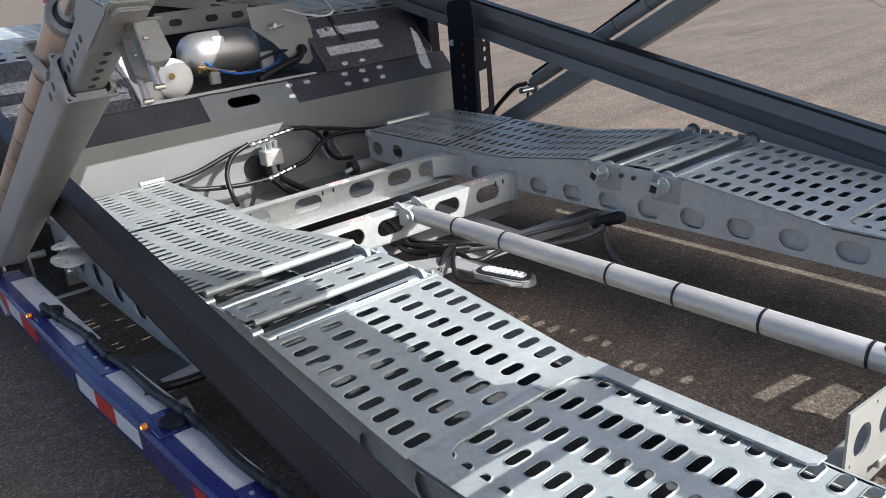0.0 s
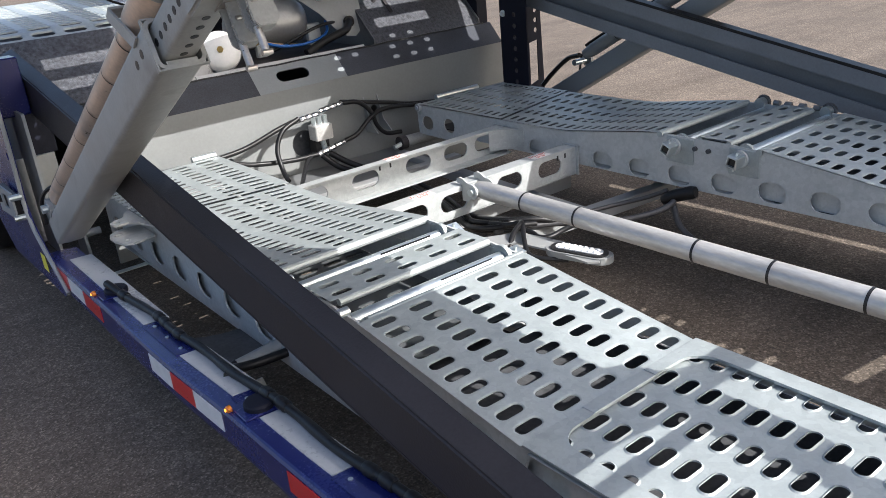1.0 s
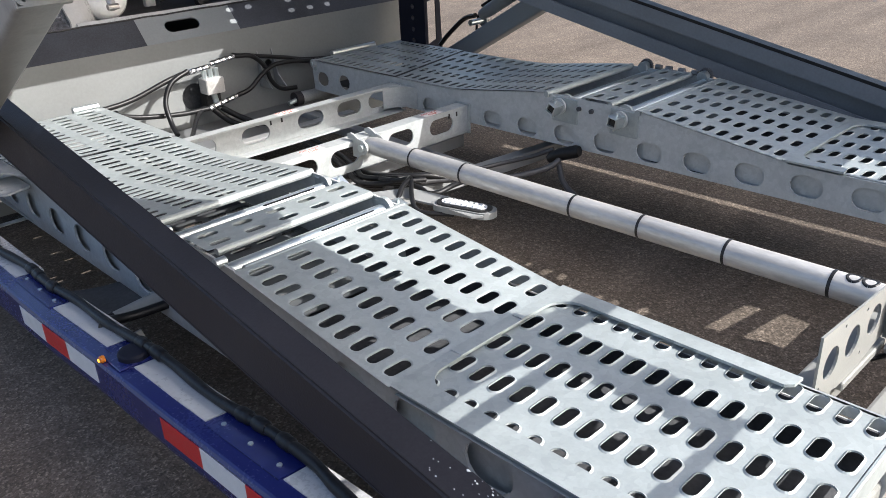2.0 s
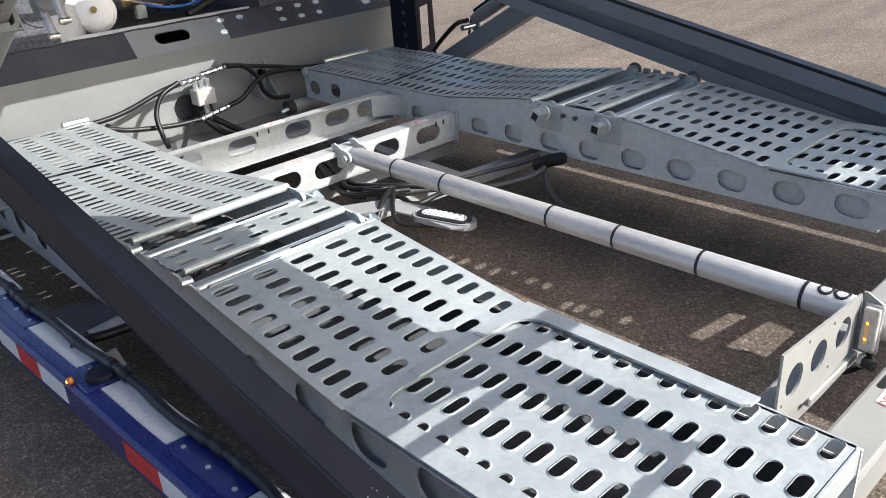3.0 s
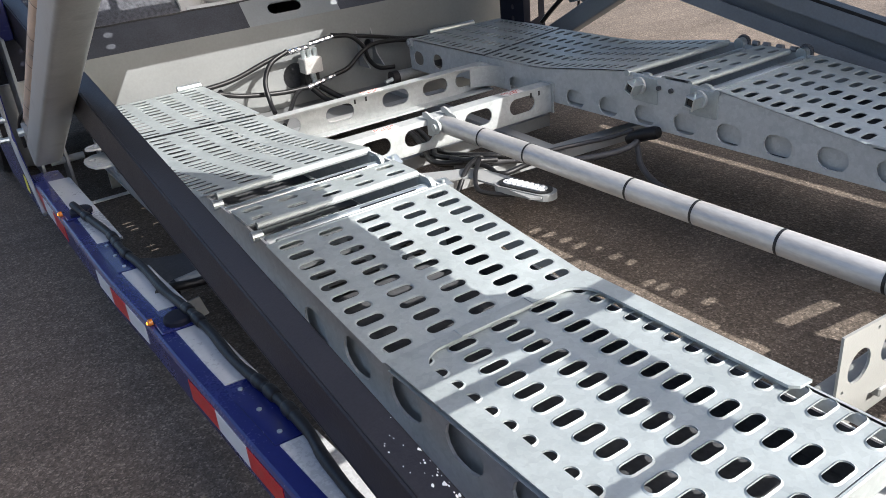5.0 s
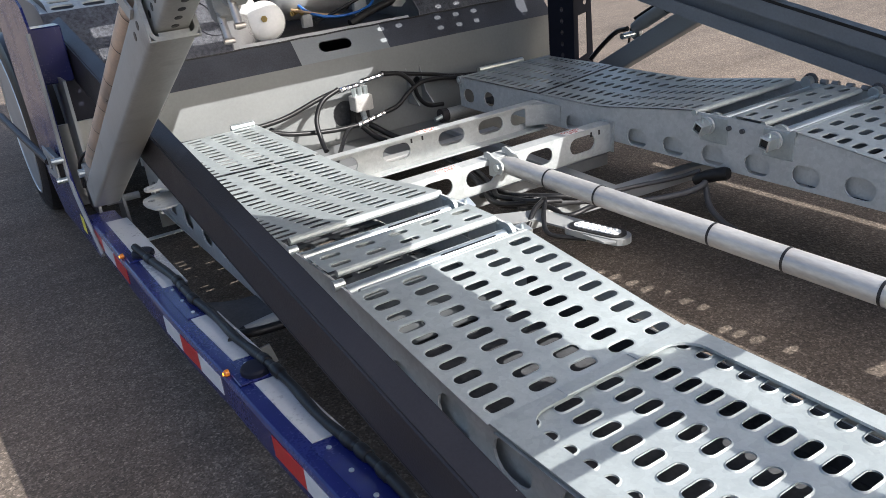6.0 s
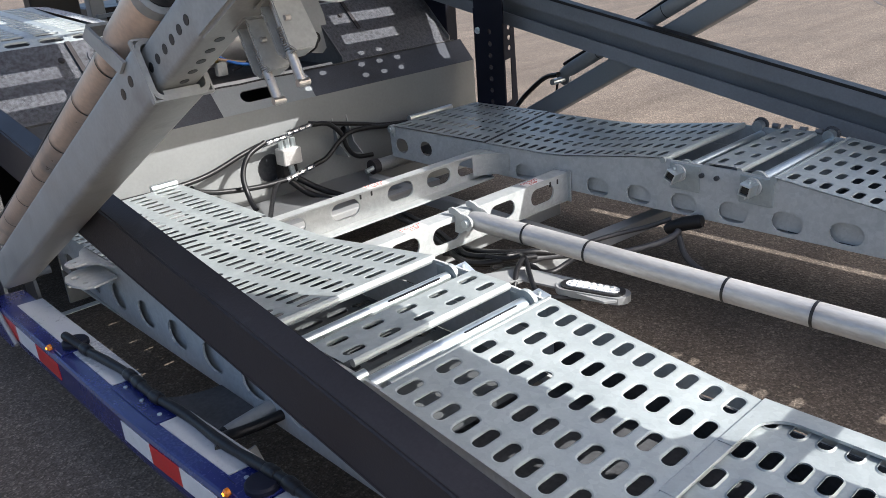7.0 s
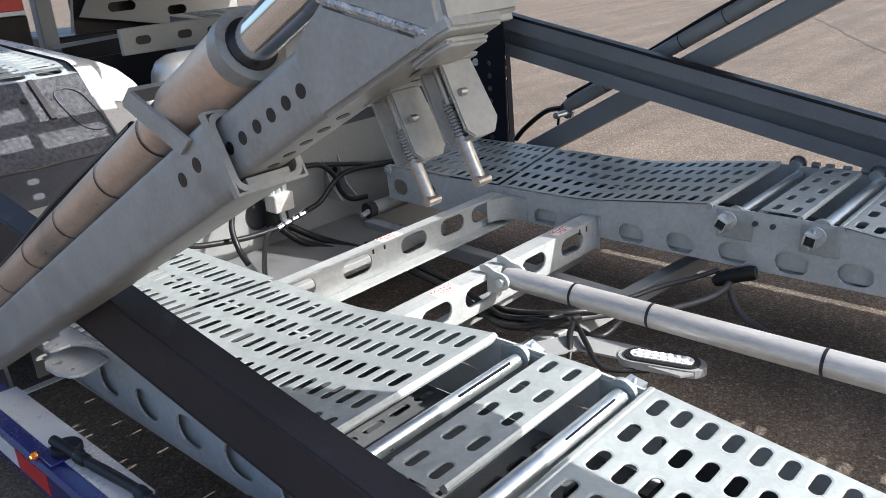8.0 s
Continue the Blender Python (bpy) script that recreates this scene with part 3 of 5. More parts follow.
# ---- cross members ----
def cross_member(ya, yb, za, zb, slots, label, ears):
    """A galvanised channel across the two tracks: top flange, pierced web, bottom flange; (ya, za) at the near end, (yb, zb) at the far end."""
    th = thing("cross_member", label, "cross member", "cross members between the wheel tracks")
    x0, x1 = -0.50, 0.535
    L = x1 - x0

    def at(u, dy, dz):
        f = u / L
        return (x0 + u, ya + (yb - ya) * f + dy, za + (zb - za) * f + dz)

    holes = [moved(stadium(0.124, 0.062, 8), x - x0, -0.05) for x in slots]
    wy = 0.0 if ears else 0.02
    part("web", plate_with_holes([(0, -0.105), (L, -0.105), (L, -0.004), (0, -0.004)], holes, lambda a, b, d: at(a, wy + d, b), 0.006), ZINC_CROSS, th, "channel web pierced by long slots")
    for name, dz, w0, w in (("top_flange", 0.0, 0.0, 0.062 if ears else 0.05), ("bottom_flange", -0.105, wy + 0.002, -0.03 if not ears else 0.05)):
        pts = [at(0, w0, dz), at(L, w0, dz), at(L, w, dz), at(0, w, dz)]
        bm = extrude_outline(pts, (0, 0, -0.007))
        bmesh.ops.bevel(bm, geom=[e for e in bm.edges], offset=0.002, segments=2, affect="EDGES")
        part(name, bm, ZINC_CROSS, th)
    part("end_plate", extrude_outline([at(L - 0.006, -0.012, -0.112), at(L - 0.006, 0.070, -0.112), at(L - 0.006, 0.070, 0.004), at(L - 0.006, -0.012, 0.004)], (0.006, 0, 0)), ZINC_CROSS, th, "upright end plate welded to the track")
    # curved gusset into the far track
    g = [at(L - 0.13, 0.0, -0.0015), at(L, 0.0, -0.0015)] + [at(L - 0.13 + 0.13 * math.sin(a), -0.11 * (1 - math.cos(a)), -0.0015) for a in [math.pi / 2 * (1 - i / 6) for i in range(7)]][:-1]
    if not ears:
        part("corner_gusset", extrude_outline(g, (0, 0, -0.006)), ZINC_CROSS, th)
        rim = [Vector(q) + Vector((0, 0, -0.04)) for q in g[2:]]
        bm = bmesh.new()
        for q0, q1 in zip(rim, rim[1:]):
            bm.faces.new([bm.verts.new(q) for q in (q0 + Vector((0, 0, 0.036)), q1 + Vector((0, 0, 0.036)), q1 - Vector((0, 0, 0.045)), q0 - Vector((0, 0, 0.045)))])
        bmesh.ops.remove_doubles(bm, verts=bm.verts, dist=0.0005)
        bmesh.ops.solidify(bm, geom=bm.faces[:], thickness=0.005)
        part("curved_web", bm, ZINC_CROSS, th, "curved end plate of the cross member", smooth=True)
    for u in (0.30, 0.86) if ears else (0.48,):
        st = part("warning_sticker", extrude_outline([at(u - 0.045, 0.006, 0.0006), at(u + 0.045, 0.006, 0.0006), at(u + 0.045, 0.048, 0.0006), at(u - 0.045, 0.048, 0.0006)], (0, 0, 0.0004)), STICKER, th, "white warning sticker with red capitals")
        text_bars("lettering", "DO NOT\nSTEP", 0.021, frame_of(Vector(at(u, 0.027, 0.0013)), (1, 0, 0), (0, 1, 0)), STICKER_RED, st)
    for u in (0.40, 0.45, 0.97, 1.0) if not ears else (0.93, 0.97):
        part("drain_slit", box(*[c for c in (at(u, 0, 0)[0] - 0.0035, at(u, 0, 0)[0] + 0.0035)], at(u, wy - 0.0015, 0)[1], at(u, wy + 0.002, 0)[1], at(u, 0, -0.03)[2], at(u, 0, -0.012)[2]), TAPE_BLACK, th)
    if ears:
        for u in (0.456, 0.536):
            arc = [(ya - 0.055 + 0.026 * math.cos(a), 0.385 + 0.026 * math.sin(a)) for a in [radians(285 - 30 * i) for i in range(7)]]
            e = arc + [(ya - 0.032, 0.414), (ya - 0.012, 0.424), (ya + 0.008, 0.428), (ya + 0.024, 0.422), (ya + 0.022, 0.406), (ya - 0.002, 0.404), (ya - 0.002, 0.345), (ya - 0.03, 0.345)]
            part("clevis_ear", extrude_outline([(x0 + u, a, b) for a, b in e], (0.008, 0, 0)), ZINC_CROSS, th, "rounded galvanised ear plate")
        part("clevis_pin", tube([(x0 + 0.446, ya - 0.055, 0.385), (x0 + 0.556, ya - 0.055, 0.385)], 0.013, sides=12), BRIGHT, th)
    return th


cross_member(2.675, 2.665, 0.400, 0.402, (-0.40, -0.262, -0.082, 0.179, 0.388), "galvanised slotted cross member carrying the round tube", True)
cross_member(3.08, 3.07, 0.420, 0.426, (-0.40, -0.169, 0.084, 0.277, 0.44), "galvanised slotted cross member with a curved end gusset", False)

# ---- round tube along the middle ----
tb = thing("support_tube", "round brushed aluminium tube with black tape rings, lying between the tracks", "tube")
part("pipe", tube([(0, 2.635, 0.384), (0, 2.60, 0.384), (0, 0.80, 0.388)], [0.026, 0.032, 0.032], sides=32), ALU, tb, smooth=True)
for y in (2.398, 2.165, 1.74, 1.52, 1.28, 1.03):
    part("tape_ring", tube([(0, y - 0.004, 0.388 - 0.0022 * (y - 0.8)), (0, y + 0.004, 0.388 - 0.0022 * (y - 0.8))], 0.0332, sides=32, caps=False), TAPE_BLACK, tb, "narrow black tape ring", smooth=True)
part("tube_collar", tube([(0, 0.872, 0.388), (0, 0.868, 0.388), (0, 0.805, 0.388), (0, 0.80, 0.388)], [0.036, 0.042, 0.042, 0.036], sides=32), ALU, tb, smooth=True)
# round black marks near the collar
for a in (0.0, 0.034):
    bm = bmesh.new()
    ring = []
    for i in range(14):
        t = 2 * math.pi * i / 14
        th_ = 1.62 + (0.017 * math.cos(t)) / 0.0325
        ring.append((0.0290 * math.cos(th_), 0.988 - a + 0.015 * math.sin(t), 0.388 + 0.0290 * math.sin(th_)))
    part("painted_mark", tube(ring + ring[:1], 0.0048, sides=6, caps=False), TAPE_BLACK, tb)

# ---- rear bracket, lamp and beam ----
br = thing("lamp_bracket", "pale grey painted steel bracket plate with three round holes", "bracket")
outl = [(-0.398, 0.345), (-0.398, 0.483), (-0.05, 0.458), (-0.045, 0.335), (-0.20, 0.315), (-0.28, 0.318)]
hl = [moved(ring_of(0.034, 20), x, 0.402) for x in (-0.337, -0.235, -0.125)]
hl += [moved(ring_of(0.004, 8), x, z) for x, z in ((-0.38, 0.365), (-0.29, 0.460), (-0.18, 0.449), (-0.18, 0.350))]
part("plate", plate_with_holes(outl, hl, lambda a, b, d: (a, 0.9 + d, b), 0.005), PALE, br)
part("arm", box(-0.26, -0.035, 0.894, 0.935, 0.298, 0.318, 0.003), PALE, br)
part("end_flange", extrude_outline([(-0.046, 0.860, 0.325), (-0.046, 0.9, 0.325), (-0.046, 0.9, 0.462), (-0.046, 0.892, 0.462), (-0.046, 0.860, 0.444)], (0.006, 0, 0)), PALE, br)
sl = thing("side_lamp", "amber side marker lamp in a clear rounded casing", "lamp")
part("casing", box(-0.064, -0.050, 0.858, 0.890, 0.337, 0.438, 0.005, seg=3), CASING, sl)
part("amber_insert", box(-0.0655, -0.063, 0.873, 0.882, 0.356, 0.408, 0.001), AMBER_DIM, sl)
for z in (0.368, 0.405):
    part("bulb", tube([(-0.0665, 0.8775, z), (-0.0652, 0.8775, z)], 0.0028, sides=10), AMBER, sl)
kb = thing("cable_gland", "black ribbed cable gland under the side lamp", "gland")
part("gland", tube([(-0.066, 0.872, 0.318), (-0.072, 0.85, 0.316)], 0.012, sides=14), RUBBER, kb, smooth=True)
part("gland_nut", tube([(-0.064, 0.88, 0.318), (-0.066, 0.871, 0.318)], 0.016, sides=6), GREY, kb)
cb = thing("bracket_beam", "pale grey painted square beam behind the bracket plate", "beam")
part("beam", box(-0.52, 0.45, 0.912, 0.968, 0.255, 0.330, 0.006, seg=2), PALE, cb)
part("back_plate", box(-0.051, -0.046, 0.855, 0.892, 0.333, 0.443, 0.002), ALU, sl)
part("cable", tube(curve_points([(-0.056, 0.868, 0.337), (-0.055, 0.866, 0.315), (-0.06, 0.88, 0.295), (-0.09, 0.90, 0.290)], 5), 0.006, sides=8), RUBBER, sl)
rb = thing("rear_beam", "grey painted square cross beam with a warning sticker", "beam")
part("beam", box(-0.98, 1.05, 0.735, 0.83, 0.245, 0.33, 0.008, seg=2), PALE, rb)
part("end_web", box(-0.47, -0.40, 0.80, 0.90, 0.27, 0.328, 0.004), GREY, rb)
part("slot", extrude_outline([(a, b, 0.3306) for a, b in moved(stadium(0.062, 0.016, 6), -0.127, 0.808)], (0, 0, -0.004)), TAPE_BLACK, rb, "dark open slot")
st = part("warning_sticker", box(-0.205, -0.120, 0.742, 0.798, 0.3305, 0.3312), STICKER, rb, "white warning sticker with red capitals")
text_bars("lettering", "DO NOT\nSTEP", 0.024, frame_of(Vector((-0.1625, 0.77, 0.3317)), (1, 0, 0), (0, 1, 0)), STICKER_RED, st)

# ---- chassis beams below ----
def low_beam(name, p, q, w, h, label, material=DARK_STEEL):
    p, q = Vector(p), Vector(q)
    d = (q - p).normalized()
    sd = d.cross(Vector((0, 0, 1))).normalized() * w / 2
    bm = extrude_outline([p + sd, q + sd, q - sd, p - sd], (0, 0, -h))
    bmesh.ops.bevel(bm, geom=bm.edges[:], offset=0.003, segments=1, affect="EDGES")
    return tagged(part(name, bm, material), label, "beam")


low_beam("lower_cross_beam", (-0.45, 2.52, 0.25), (0.78, 2.40, 0.25), 0.05, 0.05, "grey steel square beam running under the tracks", GREY)
low_beam("lower_cross_beam", (-0.5, 2.80, 0.24), (0.62, 2.80, 0.24), 0.05, 0.05, "grey steel beam under the cross member", GREY)
low_beam("lower_cross_beam", (-0.45, 3.36, 0.27), (0.5, 3.36, 0.27), 0.05, 0.04, "grey steel beam in front of the bulkhead", GREY)
low_beam("lower_long_beam", (0.34, 2.4, 0.245), (0.42, 3.7, 0.245), 0.05, 0.05, "grey steel beam along the chassis", GREY)
low_beam("lower_long_beam", (-0.34, 2.4, 0.245), (-0.36, 3.7, 0.245), 0.05, 0.05, "grey steel beam along the chassis", GREY)

tagged(part("chassis_floor_plate", box(-0.46, 0.50, 3.46, 3.875, 0.215, 0.221, 0.002), DARK_STEEL), "dark grey chassis plate in front of the bulkhead", "plate")

# ---- work lamp ----
wl = thing("work_lamp", "long rounded LED work lamp on a pale grey arm", "lamp")
part("arm", extrude_outline([(x, y, 0.318) for x, y in ((-0.03, 2.03), (-0.055, 2.19), (-0.075, 2.305), (-0.11, 2.36), (-0.30, 2.47), (-0.36, 2.42), (-0.22, 2.33), (-0.15, 2.29), (-0.13, 2.18), (-0.127, 2.02), (-0.10, 2.0))], (0, 0, -0.006)), GREY, wl)
d_ = Vector((0.045, -0.165, 0)).normalized()
n_ = Vector((-d_.y, d_.x, 0))
c_ = Vector((-0.085, 2.09, 0.318))


def lamp_ring(l, w, z):
    return [tuple(c_ + d_ * a + n_ * b + Vector((0, 0, z))) for a, b in stadium(l, w, 8)]


part("housing", extrude_outline(lamp_ring(0.215, 0.072, 0.004), (0, 0, -0.02)), GREY, wl)
part("bezel", extrude_outline(lamp_ring(0.186, 0.062, 0.009), (0, 0, -0.005)), TAPE_BLACK, wl)
lens = part("lens", extrude_outline(lamp_ring(0.154, 0.038, 0.012), (0, 0, -0.004)), LENS, wl)
for i in range(7):
    for j in (-1, 1):
        p = c_ + d_ * (-0.057 + 0.019 * i) + n_ * 0.0085 * j + Vector((0, 0, 0.012))
        part("led", tube([p, p + Vector((0, 0, 0.004))], [0.008, 0.0055], sides=10), LED, lens)

# ---- near side rail ----
RAIL = [(-0.6, -1.150), (0.0, -1.170), (1.0, -1.205), (1.513, -1.224), (1.66, -1.228), (1.80, -1.234), (2.087, -1.240), (2.225, -1.246), (2.355, -1.252), (2.49, -1.255), (2.95, -1.2565), (3.9, -1.258)]
RAIL_TOP = 0.332


def rail_z(y):
    return RAIL_TOP


def rail_x(y):
    """How far the rail's outer face lies in from x = -1.25."""
    for (y0, x0), (y1, x1) in zip(RAIL, RAIL[1:]):
        if y <= y1:
            return x0 + (x1 - x0) * (y - y0) / (y1 - y0) + 1.25
    return RAIL[-1][1] + 1.25


def rail_strip(name, ya, yb, section, material, parent, label="", n=12):
    """A strip along the rail with the given cross-section (x, height over the rail line)."""
    bm = bmesh.new()
    rows = []
    for i in range(n + 1):
        y = ya + (yb - ya) * i / n
        rows.append([bm.verts.new((x + rail_x(y), y, rail_z(y) + z)) for x, z in section])
    k = len(section)
    for r0, r1 in zip(rows, rows[1:]):
        for j in range(k):
            bm.faces.new((r0[j], r0[(j + 1) % k], r1[(j + 1) % k], r1[j]))
    bm.faces.new(rows[0])
    bm.faces.new(rows[-1][::-1])
    return part(name, bm, material, parent, label)


sr = thing("side_rail", "dark blue painted side rail with red and white reflective tape", "side rail")
rail_strip("rail_body", -0.6, 3.45, [(-1.249, -0.006), (-1.245, 0.0), (-1.24, 0.002), (-1.21, 0.002), (-1.15, -0.002), (-1.148, -0.006), (-1.148, -0.055), (-1.16, -0.06), (-1.205, -0.11), (-1.225, -0.115), (-1.243, -0.095), (-1.249, -0.075)], BLUE, sr, "glossy dark blue paint", 60)
for ya, yb, white in [(3.36, 3.208, 0), (3.208, 3.045, 1), (3.045, 2.88, 0), (2.49, 2.353, 1), (2.353, 2.228, 0), (2.228, 2.087, 1), (1.80, 1.66, 0), (1.66, 1.513, 1), (1.513, 1.37, 0), (1.05, 0.91, 1), (0.91, 0.77, 0), (0.77, 0.63, 1)]:
    rail_strip("reflective_tape", yb, ya, [(-1.2505, -0.010), (-1.2493, -0.010), (-1.2493, -0.060), (-1.2505, -0.060)], WHITE_TAPE if white else RED, sr, "white reflective tape" if white else "red reflective tape", 3)
for ya, yb in ((3.32, 2.63), (2.385, 2.11), (1.985, 1.705), (1.46, 1.12)):
    rail_strip("grey_panel", yb, ya, [(-1.207, 0.0045), (-1.136, 0.0015), (-1.136, -0.004), (-1.207, 0.0)], WHITE_PAINT, sr, "light grey painted top panel", 6)
for ya, yb in ((2.625, 2.39), (2.105, 1.99), (1.70, 1.465)):
    rail_strip("mounting_plate", yb, ya, [(-1.214, 0.0055), (-1.155, 0.002), (-1.155, -0.003), (-1.214, 0.0)], BLUE, sr, "", 2)
    for y in (ya - 0.03, (ya + yb) / 2, yb + 0.03):
        part("rivet", hexbolt((-1.19 + rail_x(y), y, rail_z(y) + 0.004), (0.05, 0, 1), 0.0035, 0.003), BRIGHT, sr)

cable = curve_points([(x + rail_x(y), y, rail_z(y) + h) for x, y, h in ((-1.20, 2.94, 0.03), (-1.185, 2.84, 0.016), (-1.165, 2.65, 0.014), (-1.168, 2.5, 0.014), (-1.158, 2.36, 0.013), (-1.164, 2.2, 0.014), (-1.160, 2.1, 0.015), (-1.158, 2.0, 0.022), (-1.154, 1.9, 0.016), (-1.160, 1.75, 0.014), (-1.153, 1.6, 0.016), (-1.157, 1.45, 0.02), (-1.172, 1.35, 0.018), (-1.18, 1.2, 0.016), (-1.16, 1.0, 0.016), (-1.16, 0.5, 0.016))], 6)
tagged(part("rail_cable", tube(cable, [0.0112 + 0.0008 * math.sin(0.9 * i) for i in range(len(cable))], sides=12), RUBBER, smooth=True), "black rubber cable clipped along the side rail", "cable")
for y in (2.84, 2.63, 2.56, 2.47, 2.03, 1.97, 1.66, 1.60, 1.53, 1.12):
    i = min(range(1, len(cable) - 1), key=lambda k: abs(cable[k].y - y))
    way = (cable[i + 1] - cable[i - 1]).normalized()
    wrap = [cable[i] + way * d for d in (-0.020, -0.014, -0.004, 0.006, 0.014, 0.020)]
    tagged(part("cable_wrap", tube(wrap, [0.0118, 0.0142, 0.0150, 0.0138, 0.0146, 0.0118], sides=12), RUBBER, smooth=True), "black tape wrapped round the cable on the rail", "tape wrap", "tape wraps on the rail cable")


def marker_lamp(y):
    z, dx = rail_z(y), rail_x(y)
    ml = thing("marker_lamp", "small lit amber marker lamp on a blue holder", "lamp", "marker lamps on the side rail")
    part("holder", box(-1.235 + dx, -1.16 + dx, y - 0.07, y + 0.01, z + 0.002, z + 0.007, 0.002), BLUE, ml)
    part("shell", tube([(-1.185 + dx, y - 0.035, z + 0.005), (-1.185 + dx, y - 0.035, z + 0.016), (-1.185 + dx, y - 0.035, z + 0.021), (-1.185 + dx, y - 0.035, z + 0.022)], [0.034, 0.034, 0.030, 0.024], sides=24), NAVY, ml, "round dark lamp base", smooth=True)
    part("lens", tube([(-1.236 + dx, y, z + 0.008), (-1.244 + dx, y, z + 0.008), (-1.248 + dx, y, z + 0.008)], [0.0085, 0.0085, 0.005], sides=12), AMBER_LENS, ml, "amber lens", smooth=True)
    part("bulb", tube([(-1.2495 + dx, y, z + 0.008), (-1.2475 + dx, y, z + 0.008)], 0.0038, sides=8), AMBER, ml)
    return ml


marker_lamp(2.95)
marker_lamp(2.06)

pc = thing("plug_connector", "grey cable plug with a black rubber boot beside the track", "plug")
part("body", tube([(-1.10, 2.317, 0.278), (-0.99, 2.323, 0.285), (-0.93, 2.325, 0.287)], 0.021, sides=18), GREY, pc, smooth=True)
part("boot", tube([(-1.125, 2.316, 0.276), (-1.098, 2.317, 0.278)], [0.017, 0.024], sides=18), RUBBER, pc, smooth=True)
og = thing("outrigger_plate", "dark grey steel plate beside the track, notched for a cable", "bracket")
out = [(-1.15, 2.68), (-1.115, 2.62), (-1.075, 2.585), (-1.03, 2.565), (-0.982, 2.555), (-0.982, 2.352), (-1.055, 2.352), (-1.098, 2.345), (-1.122, 2.322), (-1.126, 2.292), (-1.110, 2.262), (-1.15, 2.235)]
part("plate", plate_with_holes(out, [], lambda a, b, d: (a, b, 0.252 + d), 0.006), HOLLOW, og)
part("front_flange", extrude_outline([(-1.15, 2.245, 0.256), (-1.06, 2.262, 0.256), (-1.045, 2.262, 0.20), (-1.15, 2.245, 0.19)], (0, 0.006, 0)), GREY, og, "pale upright flange")
hose_pts = curve_points([(-1.165, 2.20, 0.335), (-1.145, 2.25, 0.318), (-1.122, 2.285, 0.300), (-1.085, 2.292, 0.288), (-1.03, 2.284, 0.286), (-0.965, 2.278, 0.287)], 6)
tagged(part("branch_cable", tube(hose_pts, 0.0125, sides=12), RUBBER, smooth=True), "black rubber cable branching from the rail under the track", "cable")
# mirrored rail, hidden from view, added to darken the ground under the far track
far_rail = thing("side_rail", "unseen side rail added along the far side to block light", "side rail")
part("rail_body", box(1.15, 1.25, 0.2, 3.6, 0.20, 0.315, 0.006), BLUE, far_rail)

# ---- braces ----
def brace(name, xw, into, pts_top, pts_bot, material, label):
    """A channel: a web in the plane x = xw with two flanges reaching towards the middle of the trailer."""
    th = thing(name, label, "brace", "diagonal braces")
    (y0, t0), (y1, t1) = pts_top
    (y2, b0), (y3, b1) = pts_bot
    t = 0.008
    part("web", extrude_outline([(xw, y0, t0 - 0.030), (xw, y1, t1 - 0.030), (xw, y3, b1), (xw, y2, b0)], (into * t, 0, 0)), material, th)
    for a, b, c, d, k in ((y0, t0, y1, t1, -1), (y2, b0, y3, b1, 1)):
        drop = 0.024 if k < 0 else 0.0
        bm = extrude_outline([(xw - into * 0.001, a, b - drop), (xw - into * 0.001, c, d - drop), (xw + into * 0.045, c, d), (xw + into * 0.045, a, b)], (0, 0, k * 0.01))
        bmesh.ops.bevel(bm, geom=bm.edges[:], offset=0.0042, segments=4, affect="EDGES")
        part("flange", bm, material, th, smooth=True)
    return th


near_brace = brace("brace", -1.14, 1, ((3.9, 0.974), (0.35, 0.397)), ((3.9, 0.815), (0.35, 0.27)), DARK, "dark anthracite painted steel channel brace rising along the side rail")
rnd = random.Random(3)
for _ in range(46):
    y = 0.98 + 0.20 * rnd.random() ** 1.6
    x = -1.0985 - 0.035 * rnd.random() ** 2.2
    z = 0.397 + 0.577 * (y - 0.35) / 3.55 - 0.024 * (-1.095 - x) / 0.046 + 0.0009
    r = 0.0008 + 0.0030 * rnd.random() ** 3
    tilt = 0.1625
    flake = bmesh.new()
    flake.faces.new([flake.verts.new((x + r * rnd.uniform(0.5, 1.2) * math.cos(a), y + 1.5 * r * rnd.uniform(0.5, 1.2) * math.sin(a), z + tilt * 1.5 * r * math.sin(a))) for a in [2 * math.pi * k / 6 for k in range(6)]])
    part("paint_flake", flake, WHITE, near_brace)
# the far brace is a lipped channel, open towards the middle
fb = thing("brace", "mid grey painted lipped channel brace rising along the trailer side", "brace", "diagonal braces")


def far_line(y):
    return 0.874 + 0.210 * (y - 3.0)


ya, yb = 4.4, 0.1
for name, x, t0, t1, depth in (("web", 1.208, -0.008, -0.160, 0.008), ("upper_lip", 1.163, 0.0, -0.055, 0.006), ("lower_lip", 1.163, -0.112, -0.167, 0.006)):
    part(name, extrude_outline([(x, ya, far_line(ya) + t0), (x, yb, far_line(yb) + t0), (x, yb, far_line(yb) + t1), (x, ya, far_line(ya) + t1)], (depth, 0, 0)), MIDGREY, fb)
for t in (-0.001, -0.160):
    part("flange", extrude_outline([(1.1645, ya, far_line(ya) + t), (1.1645, yb, far_line(yb) + t), (1.2155, yb, far_line(yb) + t), (1.2155, ya, far_line(ya) + t)], (0, 0, -0.006)), MIDGREY, fb)
part("rubber_edge", extrude_outline([(1.166, ya, far_line(ya)), (1.166, yb, far_line(yb)), (1.214, yb, far_line(yb)), (1.214, ya, far_line(ya))], (0, 0, 0.012)), RUBBER, fb, "black rubber strip on the top edge")

